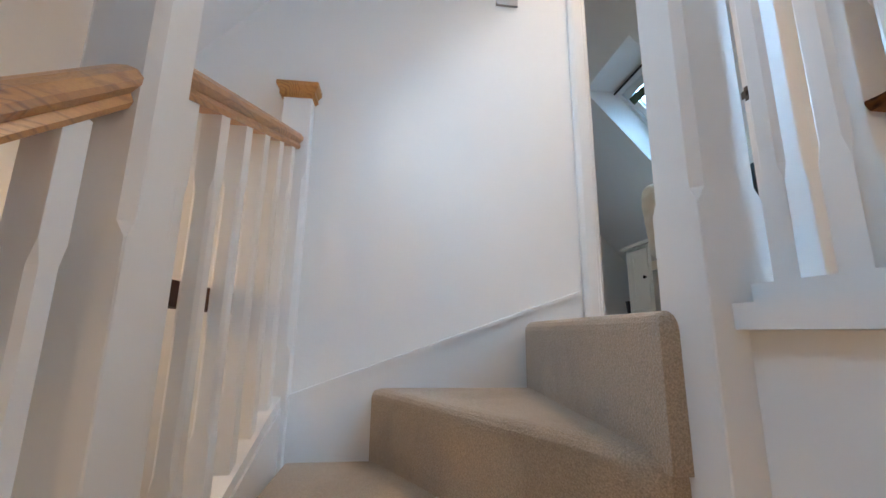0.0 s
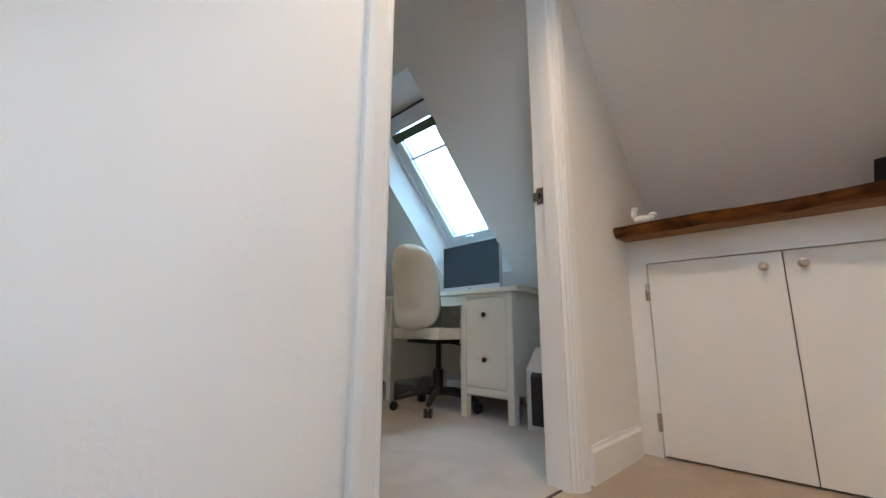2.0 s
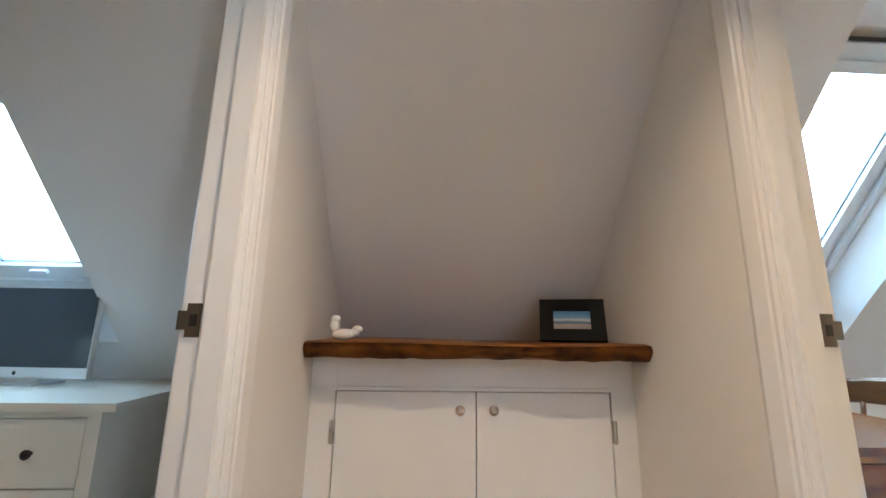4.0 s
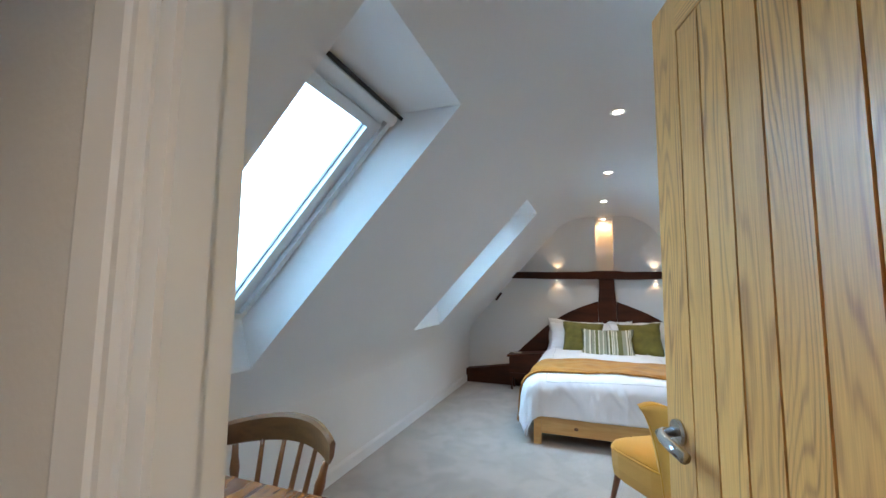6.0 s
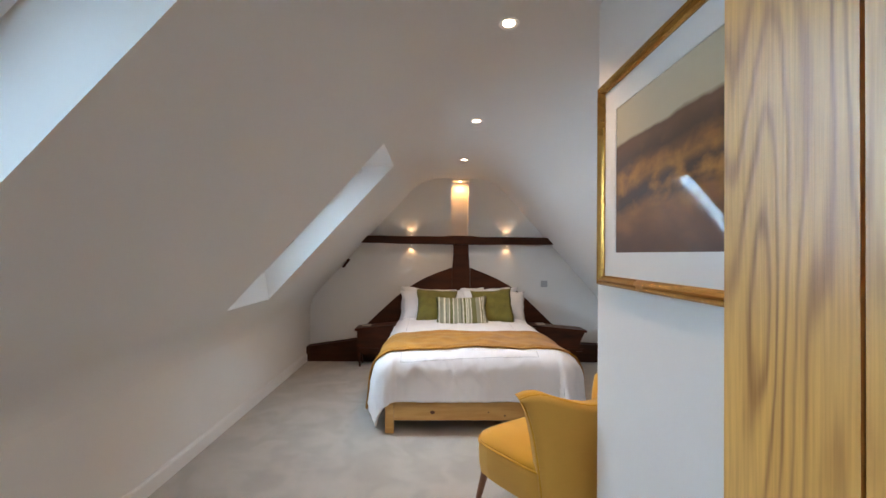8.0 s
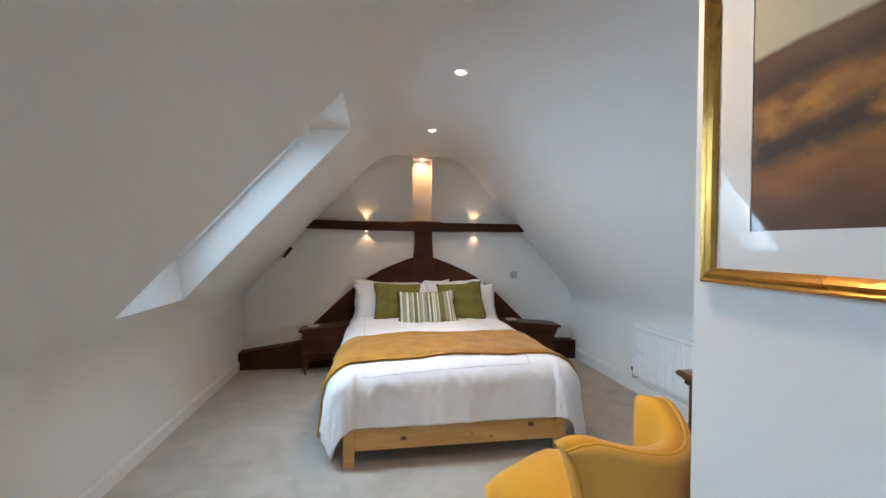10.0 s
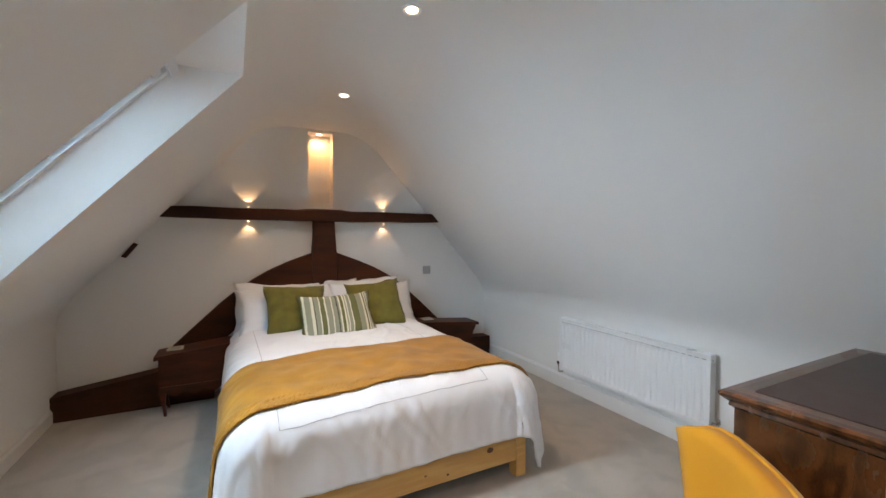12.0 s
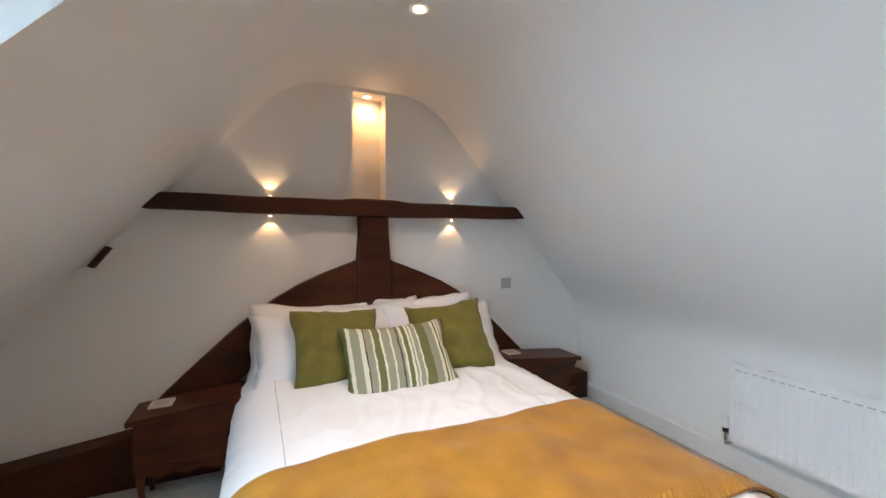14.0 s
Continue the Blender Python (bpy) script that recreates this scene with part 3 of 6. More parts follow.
def build_rooflight(i, x0, x1, blind_down, south=False):
    root = thing(f"window_{i}", label="white-framed sloping roof window in a splayed plaster reveal", category="window", kind="structure")
    far = 0.105 if i == 2 else INSET
    bm = build_reveal(x0, x1, far)
    m, length = slope_frame((x0 + INSET + x1 - far) / 2)
    if south:
        bmesh.ops.transform(bm, matrix=MIRROR, verts=bm.verts)
        m = MIRROR @ m
    part("reveal", bm, CEILING, root, "smooth white plaster reveal")
    w = x1 - x0 - INSET - far

    def put(name, bm, mat, label="", width=0.003):
        if width:
            soften(bm, width, 2)
        bmesh.ops.transform(bm, matrix=m, verts=bm.verts)
        return part(name, bm, mat, root, label)
    bm = bmesh.new()
    frame_ring(bm, w, length, 0.030, -0.012, 0.075, 0.030, 0.034)
    put("window_frame", bm, WFRAME, "white lacquered outer frame")
    bm = bmesh.new()
    frame_ring(bm, w - 0.066, length - 0.07, 0.060, 0.006, 0.060, 0.072, 0.064)
    put("sash", bm, WFRAME, "white lacquered sash")
    bm = bmesh.new()
    frame_ring(bm, w - 0.188, length - 0.210, 0.005, 0.026, 0.040)
    put("glazing_bead", bm, ALU, "thin dark glazing seal", 0)
    bm = bmesh.new()
    box(bm, -w / 2 + 0.078, w / 2 - 0.078, -length / 2 + 0.086, length / 2 - 0.095, 0.030, 0.036)
    pane = put("pane", bm, GLASS, "", 0)
    pane.visible_shadow = False
    bm = bmesh.new()
    box(bm, -w / 2 + 0.02, w / 2 - 0.02, length / 2 - 0.052, length / 2 - 0.014, -0.036, -0.014)
    put("vent_bar", bm, WFRAME, "white ventilation flap bar at the head", 0.008)
    if i != 2:
        # solid black bar in place of the shaded gap at the head
        bm = bmesh.new()
        box(bm, -w / 2 + 0.002, w / 2 - 0.002, length / 2 - 0.010, length / 2 + 0.004, -0.040, -0.016)
        put("head_gap", bm, BLACK, "black bar for the shade in the gap above the flap", 0)
    bm = bmesh.new()
    box(bm, -w / 2 + 0.045, w / 2 - 0.045, length / 2 - 0.112, length / 2 - 0.072, -0.010, 0.004)
    put("blind_cassette", bm, WFRAME, "white blind cassette", 0.006)
    if blind_down:
        bm = bmesh.new()
        box(bm, -w / 2 + 0.045, w / 2 - 0.045, length / 2 - 0.185, length / 2 - 0.120, -0.002, 0.001)
        put("blind", bm, BLIND, "short dark green drop of roller blind", 0)
        bm = bmesh.new()
        box(bm, -w / 2 + 0.045, w / 2 - 0.045, length / 2 - 0.345, length / 2 - 0.325, 0.014, 0.028)
        put("blind_rail", bm, WFRAME, "", 0.003)
        bm = bmesh.new()
        box(bm, -0.035, 0.035, -length / 2 + 0.075, -length / 2 + 0.090, -0.02, -0.006)
        put("catch", bm, WFRAME, "white catch at the foot", 0.004)
    bm = bmesh.new()
    for sx in (-1, 1):
        lathe(bm, [(0.004, -0.002), (0.004, 0.0)], Matrix.Translation((sx * (w / 2 - 0.016), -length / 2 + 0.018, -0.012)), 8)
    put("screw_cover", bm, WFRAME, "two small white screw covers", 0)
    return root


for _i, (_x0, _x1) in enumerate(ROOFLIGHTS, 1):
    build_rooflight(_i, _x0, _x1, _i == 3)
# the unseen south window, placed to let daylight onto the stair wall
build_rooflight(4, *SOUTH_LIGHT, False, True)


def build_roof():
    """The roof's outer skin, with the windows' holes, and the outside of the house under it; unseen, added to block
    light leaks.
    """
    bm = bmesh.new()
    up = (FRAME_TOP - FRAME_LOW)
    def at(x, k, lift=0.0):
        p = FRAME_LOW + up * k
        return (x, p.y, p.z + lift)
    xs = [X_E - 0.3]
    for x0, x1 in sorted(ROOFLIGHTS):
        xs += [x0 + INSET, x1 - (0.105 if x0 > 3 else INSET)]
    xs.append(X_G + 0.35)
    ks = [-0.9, 0.0, 1.0, 2.175]
    grid = [[bm.verts.new(at(x, k)) for k in ks] for x in xs]
    for i in range(len(xs) - 1):
        for j in range(3):
            if i % 2 == 1 and j == 1:
                continue
            bm.faces.new((grid[i][j], grid[i + 1][j], grid[i + 1][j + 1], grid[i][j + 1]))
    def south_at(x, k):
        p = at(x, k)
        return (x, -3.63 - p[1], p[2])
    sx = [X_E - 0.3, SOUTH_LIGHT[0] + INSET, SOUTH_LIGHT[1] - INSET, X_G + 0.35]
    grid = [[bm.verts.new(south_at(x, k)) for k in ks] for x in sx]
    for i in range(3):
        for j in range(3):
            if i == 1 and j == 1:
                continue
            bm.faces.new((grid[i][j], grid[i][j + 1], grid[i + 1][j + 1], grid[i + 1][j]))
    ob = part("roof", bm, TILES)
    tagged(ob, "unseen brown tiled pitched roof that keeps stray light out", "roof", "", "structure")


build_roof()


def wall(name, bm, label, mat=None, category="wall"):
    return tagged(part(name, bm, mat or PAINT), label, category, "", "structure")


# floors: landing, office and bedroom are one level; the stair opening is left out
bm = bmesh.new()
box(bm, -0.03, X_G + 0.13, -2.25, Y_N + 0.13, -0.22, 0.0)
box(bm, X_E - 0.13, -1.205, Y_S - 0.13, Y_N + 0.13, -0.22, 0.0)
box(bm, 1.75, X_G + 0.13, Y_S - 0.13, -2.25, -0.22, 0.0)
wall("floor", bm, "beige-grey cut-pile carpet laid wall to wall", CARPET, "floor")
bm = bmesh.new()
box(bm, -1.205, -0.34, -2.26, Y_N + 0.13, -0.22, 0.0)
box(bm, -0.34, -0.03, -2.25, Y_N + 0.13, -0.22, 0.0)
wall("floor_landing", bm, "tan cut-pile carpet of the small landing", STAIR_CARPET, "floor")
# a dark strip stands for the shadow line where the two carpets meet
tagged(part("threshold_strip", boxbm(-1.209, -1.201, -2.027, -1.256, -0.002, 0.0035, 0.001), DARKMETAL_AND_SHADE), "thin dark strip for the shadow line between two carpets", "threshold", "", "structure")

# outer walls
wall("wall_north", boxbm(X_E - 0.13, X_G + 0.13, Y_N, Y_N + 0.12, -0.1, KNEE + 0.01), "low white painted knee wall under the slope")
wall("wall_south", boxbm(X_E - 0.13, X_G + 0.13, Y_S - 0.12, Y_S, -3.0, KNEE + 0.01), "low white painted knee wall under the slope")


def gable_outline(grow=0.0):
    prof = roof_profile()
    return [(Y_N + 0.0, 0.0)] + [(y, z + grow) for y, z in prof] + [(Y_S, 0.0)]


def build_gable():
    """The headboard wall, with the tall shallow niche over the collar beam."""
    y0, y1, z0, z1 = -1.953, -1.736, 1.50, 2.232
    prof = [(y, z + 0.03) for y, z in roof_profile()]
    bm = bmesh.new()
    prism(bm, [(0.1, -0.1)] + [(0.1, KNEE)] + [p for p in prof if p[0] > y1] + [(y1, 2.286), (y1, -0.1)], X_G, X_G + 0.13, "x")
    prism(bm, [(y0, -0.1), (y0, 2.286)] + [p for p in prof if p[0] < y0] + [(Y_S - 0.1, KNEE), (Y_S - 0.1, -0.1)], X_G, X_G + 0.13, "x")
    prism(bm, [(y1, -0.1), (y1, z0), (y0, z0), (y0, -0.1)], X_G, X_G + 0.13, "x")
    prism(bm, [(y1, z1), (y1, 2.286), (y0, 2.286), (y0, z1)], X_G, X_G + 0.13, "x")
    prism(bm, [(y1 + 0.05, z0 - 0.05), (y1 + 0.05, 2.29), (y0 - 0.05, 2.29), (y0 - 0.05, z0 - 0.05)], X_G + 0.13, X_G + 0.20, "x")
    wall("wall_east", bm, "white painted gable wall with a tall lit niche above the beam")


build_gable()
wall("wall_west", boxbm(X_E - 0.12, X_E, Y_S - 0.1, Y_N + 0.1, -0.1, 2.3), "white painted end wall of the study")


def partition(name, x0, x1, y0, y1, gap, label, low=0.0):
    """A cross wall from y0 to y1 cut to the roof's line, with a doorway gap (ya, yb, head)."""
    prof = [(y, z + 0.02) for y, z in roof_profile()]

    def roof_at(y):
        for (ya, za), (yb, zb) in zip(prof, prof[1:]):
            if ya >= y >= yb:
                return za + (zb - za) * (ya - y) / max(1e-6, ya - yb)
        return KNEE
    bm = bmesh.new()
    ya, yb, head = gap

    def piece(a, b, z0):
        ins = [(y, z) for y, z in prof if b < y < a]
        prism(bm, [(a, z0), (a, roof_at(a))] + ins + [(b, roof_at(b)), (b, z0)], x0, x1, "x")
    piece(y1, ya, low)
    piece(ya, yb, head)
    piece(yb, y0, low)
    return wall(name, bm, label)


HEAD = 2.0
XW, XE = -1.16, -0.075      # the landing's west and east faces
partition("wall_landing_west", -1.26, XW, Y_S, Y_N, (-1.225, -2.058, HEAD), "white painted wall between the landing and the study")
partition("wall_landing_east", XE, 0.02, -2.13, Y_N, (-1.260, -2.086, HEAD), "white painted wall between the landing and the bedroom")
# the stair enclosure in the bedroom and its walls below
bm = bmesh.new()
box(bm, XE, 1.83, -2.30, -2.13, -0.0, 2.27)
wall("wall_picture", bm, "white painted wall behind the open door")
_e = partition("wall_enclosure", 1.73, 1.83, Y_S, -2.30, (-2.6, -2.601, 0.5), "white painted side of the stair enclosure")
wall("wall_stair_north", boxbm(-0.31, 1.75, -2.275, -2.235, -3.0, -0.03), "white painted wall beneath the landing edge")
wall("wall_stair_west", boxbm(-1.26, XW, Y_S, -2.20, -3.0, 0.0), "white painted stairwell wall")
wall("wall_stair_east", boxbm(2.4, 2.5, Y_S, -2.26, -3.0, -0.22), "white painted end of the stairwell")
wall("floor_lower", boxbm(-1.3, 2.5, Y_S, -2.30, -3.1, -3.0), "beige carpet of the storey below", CARPET, "floor")
wall("wall_stair_inner", boxbm(XW + 0.005, -0.36, -2.30, -2.26, -3.0, -0.24), "white painted wall under the landing")


def skirting(name, x0, y0, x1, y1, h=0.12, t=0.016, side=1, parent=None):
    """A board along the line from (x0, y0) to (x1, y1), with a chamfered top; it stands to the line's left (side 1) or right (-1)."""
    d = Vector((x1 - x0, y1 - y0, 0))
    nrm = Vector((-d.y, d.x, 0)).normalized() * side
    bm = bmesh.new()
    prof = [(0, 0.0), (t, 0.0), (t, h - 0.018), (t * 0.55, h - 0.008), (t * 0.45, h), (0, h)]
    a = [bm.verts.new(Vector((x0, y0, z)) + nrm * o) for o, z in prof]
    b = [bm.verts.new(Vector((x1, y1, z)) + nrm * o) for o, z in prof]
    bm.faces.new(a)
    bm.faces.new(b[::-1])
    for i in range(len(prof)):
        bm.faces.new((a[i], a[(i + 1) % len(prof)], b[(i + 1) % len(prof)], b[i]))
    return tagged(part(name, bm, GLOSS), "white painted skirting board", "skirting board", "", "structure")


skirting("baseboard", 0.036, 0.0, X_G, 0.0, 0.095, side=-1)
skirting("baseboard", 1.83, Y_S, X_G, Y_S, 0.12, side=1)
skirting("baseboard", X_G, -3.4, X_G, Y_S, 0.12, side=-1)
skirting("baseboard", 0.036, -2.13, 1.83, -2.13, 0.12, side=1)
skirting("baseboard", XW, -1.155, XW, -0.70, 0.12, side=-1)
skirting("baseboard", XE, -1.205, XE, -0.70, 0.12, side=1)
skirting("baseboard", X_E, 0.0, -1.26, 0.0, 0.12, side=-1)
skirting("baseboard", X_E, Y_S, X_E, 0.0, 0.12, side=-1)
skirting("baseboard", 0.02, -1.20, 0.02, 0.0, 0.12, side=-1)


def architrave(root, xf, ya, yb, head, out):
    """Moulded casing on one face of a wall: ya north edge and yb south edge of the opening; out: +1 or -1 along x."""
    w = 0.068
    prof = [(0.0, 0.008), (0.006, 0.013), (0.014, 0.013), (0.018, 0.017), (0.052, 0.021), (0.060, 0.018), (0.068, 0.014)]
    for nm, sgn, y in (("architrave", 1, ya), ("architrave", -1, yb)):
        bm = bmesh.new()
        pts = [(0.0, 0.0)] + prof + [(w, 0.0)]
        lo = [bm.verts.new((xf + out * t, y + sgn * o, 0.0)) for o, t in pts]
        hi = [bm.verts.new((xf + out * t, y + sgn * o, head + o)) for o, t in pts]
        bm.faces.new(lo)
        bm.faces.new(hi[::-1])
        for i in range(len(pts)):
            j = (i + 1) % len(pts)
            bm.faces.new((lo[i], lo[j], hi[j], hi[i]))
        part(nm, bm, GLOSS, root)
    bm = bmesh.new()
    pts = [(0.0, 0.0)] + prof + [(w, 0.0)]
    lo = [bm.verts.new((xf + out * t, ya + o, head + o)) for o, t in pts]
    hi = [bm.verts.new((xf + out * t, yb - o, head + o)) for o, t in pts]
    bm.faces.new(lo)
    bm.faces.new(hi[::-1])
    for i in range(len(pts)):
        j = (i + 1) % len(pts)
        bm.faces.new((lo[i], lo[j], hi[j], hi[i]))
    part("architrave", bm, GLOSS, root)


def strike(root, x, y, z, out):
    """A steel strike plate let into the jamb, with a black tab for its shaded latch hole; out: the side of the door."""
    bm = boxbm(x - 0.013, x + 0.013, y - 0.0025, y + 0.001, z - 0.032, z + 0.032, 0.001)
    box(bm, x + (0.012 if out > 0 else -0.030), x + (0.030 if out > 0 else -0.012), y - 0.002, y + 0.001, z - 0.018, z + 0.018)
    plate = part("strike_plate", bm, AGED, root, "dull steel strike plate")
    part("latch_hole", boxbm(x - 0.006, x + 0.008, y - 0.0035, y - 0.002, z - 0.011, z + 0.011), BLACK, plate, "black tab for the shaded latch hole")


def doorway(i, xa, xb, ya, yb, door_side, label):
    """Jambs, stops and casings in a wall between x = xa and xb. door_side: +1 if the leaf sits at xb, -1 at xa."""
    root = thing(f"door_{i}", label=label, category="door frame", kind="structure")
    for y0, y1 in ((ya - 0.030, ya), (yb, yb + 0.030)):
        part("jamb", boxbm(xa - 0.002, xb + 0.002, y0, y1, 0, HEAD, 0.002), GLOSS, root)
    part("head", boxbm(xa - 0.002, xb + 0.002, yb + 0.03, ya - 0.03, HEAD - 0.030, HEAD, 0.002), GLOSS, root)
    s0, s1 = (xa + 0.012, xb - 0.042) if door_side > 0 else (xa + 0.042, xb - 0.012)
    for y0, y1 in ((ya - 0.042, ya - 0.030), (yb + 0.030, yb + 0.042)):
        part("stop", boxbm(s0, s1, y0, y1, 0, HEAD - 0.03, 0.002), GLOSS, root)
    for xf, out in ((xa, -1), (xb, 1)):
        architrave(root, xf, ya - 0.024, yb + 0.024, HEAD - 0.024, out)
    xs = xb - 0.020 if door_side > 0 else xa + 0.020
    strike(root, xs, ya - 0.032, 1.0, door_side)
    return root


doorway(1, XE, 0.02, -1.260, -2.086, 1, "white painted doorway of the bedroom with a steel strike plate")
doorway(2, -1.26, XW, -1.225, -2.058, -1, "white painted doorway of the study with a steel strike plate")


def lever_handle(root, sx, z, side):
    """A rose and a curved lever, pointing down the leaf; side: +1 or -1 in y."""
    h = part("handle", lathebm([(0.026, 0.0), (0.027, 0.004), (0.025, 0.010), (0.012, 0.012)], Matrix.Translation((sx, side * 0.0215, z)) @ Matrix.Rotation(radians(-90 * side), 4, "X"), 24), STEEL, root, "brushed steel lever handle", smooth=False)
    pts = [(sx, side * 0.030, z), (sx, side * 0.056, z), (sx - 0.006, side * 0.064, z - 0.001), (sx - 0.028, side * 0.067, z - 0.005), (sx - 0.062, side * 0.066, z - 0.010), (sx - 0.100, side * 0.063, z - 0.014)]
    part("lever", tubebm(pts, [0.0095, 0.0095, 0.0105, 0.0115, 0.0115, 0.0115], 14), STEEL, h, smooth=True)


def oak_door(name, hinge, turn, label):
    """A framed and boarded oak leaf 762 by 1981: its hinge edge at the origin, the leaf along +x."""
    root = thing(name, hinge, label, "door", turn=turn)
    W, H, T = 0.776, 1.950, 0.040
    st, st_hinge, n, pitch = 0.106, 0.1205, 7, 0.0785
    z0 = 0.008
    for x0, x1 in ((0, st_hinge), (W - st, W)):
        part("stile", boxbm(x0, x1, -T / 2, T / 2, z0, z0 + H, 0.002), OAK, root)
    for a, b in ((z0, z0 + 0.12), (z0 + H - 0.094, z0 + H)):
        part("rail", boxbm(st_hinge + 0.0005, W - st - 0.0005, -T / 2, T / 2, a, b, 0.002), OAK_X, root)
    part("backing", boxbm(st_hinge, W - st, -0.006, 0.006, z0 + 0.12, z0 + H - 0.094), GROOVE, root, "dark groove behind the boards")
    for k in range(n):
        x0 = st_hinge + k * pitch + 0.0026
        part("board", boxbm(x0, x0 + pitch - 0.0052, -T / 2 + 0.001, T / 2 - 0.001, z0 + 0.1205, z0 + H - 0.0965, 0.0022), OAK, root)
    for side in (-1, 1):
        lever_handle(root, W - 0.055, 1.008, side)
    return root


oak_door("bedroom_door", (-0.003, -2.037, 0), 16.0, "open oak boarded door with steel lever handles")
oak_door("study_door", (-1.31, -2.03, 0), 176, "open oak boarded door folded back in the study")

# ---- stairs ----
RISE = 0.205
NEWEL_N = (-0.355, -2.290)


def tread(name, outline, top, depth, root):
    bm = bmesh.new()
    prism(bm, outline, top - depth, top, "z")
    edges = [e for e in bm.edges if all(abs(v.co.z - top) < 1e-5 for v in e.verts)]
    bmesh.ops.bevel(bm, geom=edges, offset=0.030, segments=4, affect="EDGES", profile=0.5, clamp_overlap=True)
    return part(name, bm, STAIR_CARPET, root, smooth=False)


stairs = thing("staircase", label="carpeted winding attic staircase between white strings", category="staircase", kind="structure")
px, py = -0.375, -2.330
SX = XW + 0.014
tread("top_nosing", [(SX, -2.18), (SX, -2.318), (px, -2.365), (px, -2.18)], 0.001, RISE + 0.02, stairs)
tread("winder", [(SX, -2.24), (SX, -2.815), (px - 0.01, py - 0.03), (px - 0.01, -2.24)], -RISE, RISE + 0.02, stairs)
tread("winder", [(SX, -2.72), (SX, -3.06), (-0.86, -3.06), (px - 0.01, py - 0.06), (px - 0.01, -2.30), (-1.0, -2.55)], -2 * RISE, RISE + 0.02, stairs)
tread("winder", [(-1.06, -2.62), (-1.06, -3.06), (-0.44, -3.06), (px + 0.01, py - 0.06), (px, -2.34)], -3 * RISE, RISE + 0.02, stairs)
for _k in range(4, 13):
    _x = -0.32 + 0.244 * (_k - 4)
    tread("step", [(_x - 0.13, -3.06), (_x + 0.26, -3.06), (_x + 0.26, -2.322), (_x - 0.13, -2.322)], -_k * RISE, RISE + 0.02, stairs)

# the wall string with its chamfered top, and the strings beside the flights
part("wall_string", prismbm([(-2.118, 0.100), (-3.10, -0.248), (-3.10, -1.2), (-2.118, -1.2)], XW - 0.0005, XW + 0.022, "x", 0.005), GLOSS, stairs, "white painted wall string")
part("string_top", prismbm([(-2.118, 0.108), (-3.06, -0.227), (-3.06, -0.240), (-2.118, 0.095)], XW - 0.0005, XW + 0.030, "x", 0.003), GLOSS, stairs)
part("outer_string", prismbm([(XW, -0.245), (-0.40, -0.515), (-0.40, -1.1), (XW, -0.9)], -3.098, -3.068, "y", 0.003), GLOSS, stairs)
part("outer_string", prismbm([(-0.33, -0.50), (1.60, -2.12), (1.60, -2.6), (-0.33, -0.95)], -3.098, -3.068, "y", 0.003), GLOSS, stairs)
part("inner_string", prismbm([(-0.31, -0.62), (1.60, -2.20), (1.60, -2.6), (-0.31, -1.0)], -2.338, -2.322, "y", 0.003), GLOSS, stairs)
part("landing_nosing", boxbm(-0.3105, XE - 0.001, -2.303, -2.205, -0.028, 0.006, 0.0165, 6), GLOSS, stairs, "rounded white landing nosing")
part("landing_apron", boxbm(-0.3105, XE, -2.283, -2.2755, -0.60, -0.0285, 0.001), GLOSS, stairs)


def newel(name, x, y, z0, z1, stops, label, half=False, w=0.088):
    """A square newel with stop-chamfered corners between the given heights, and a moulded oak cap."""
    root = thing(name, (x, y, z0), label, "newel post")
    h = w / 2
    bm = bmesh.new()
    c = 0.013

    def ring(cham, z):
        xs0 = 0.0 if half else -h
        xs1 = h
        if cham < 1e-4:
            cham = 1e-4
        if half:
            pts = [(0, -h), (xs1 - cham, -h), (xs1, -h + cham), (xs1, h - cham), (xs1 - cham, h), (0, h), (0, h * 0.5), (0, -h * 0.5)]
        else:
            pts = [(-h + cham, -h), (h - cham, -h), (h, -h + cham), (h, h - cham), (h - cham, h), (-h + cham, h), (-h, h - cham), (-h, -h + cham)]
        return [bm.verts.new((a, b, z)) for a, b in pts]
    levels = [(0.002, 0.0)]
    for lo, hi in stops:
        levels += [(0.002, lo - z0 - 0.02), (c, lo - z0), (c, hi - z0), (0.002, hi - z0 + 0.02)]
    levels.append((0.002, z1 - z0))
    rings = [ring(cc, z) for cc, z in levels]
    for a, b in zip(rings, rings[1:]):
        for i in range(8):
            bm.faces.new((a[i], a[(i + 1) % 8], b[(i + 1) % 8], b[i]))
    bm.faces.new(rings[0][::-1])
    bm.faces.new(rings[-1])
    part("post", bm, GLOSS, root, "white painted stop-chamfered post")
    bm = bmesh.new()
    zt = z1 - z0
    prof = [(h + 0.004, zt), (h + 0.012, zt + 0.008), (h + 0.010, zt + 0.020), (h + 0.022, zt + 0.036), (h + 0.022, zt + 0.050), (h * 0.3, zt + 0.062)]
    rr = []
    for o, z in prof:
        x0 = 0.0 if half else -o
        rr.append([bm.verts.new(p) for p in ((x0, -o, z), (o, -o, z), (o, o, z), (x0, o, z))])
    for a, b in zip(rr, rr[1:]):
        for i in range(4):
            bm.faces.new((a[i], a[(i + 1) % 4], b[(i + 1) % 4], b[i]))
    bm.faces.new(rr[0][::-1])
    bm.faces.new(rr[-1])
    part("cap", bm, OAK_Y, root, "moulded oak cap")
    return root


newel("newel_post", NEWEL_N[0] - 0.007, NEWEL_N[1] + 0.007, -1.3, 0.98, [(0.17, 0.72)], "tall white square newel with chamfered corners at the landing edge", w=0.102)
newel("newel_post", -0.370, -3.111, -1.6, 0.72, [(0.09, 0.50)], "white square newel with oak cap at the turn of stairs", w=0.098)
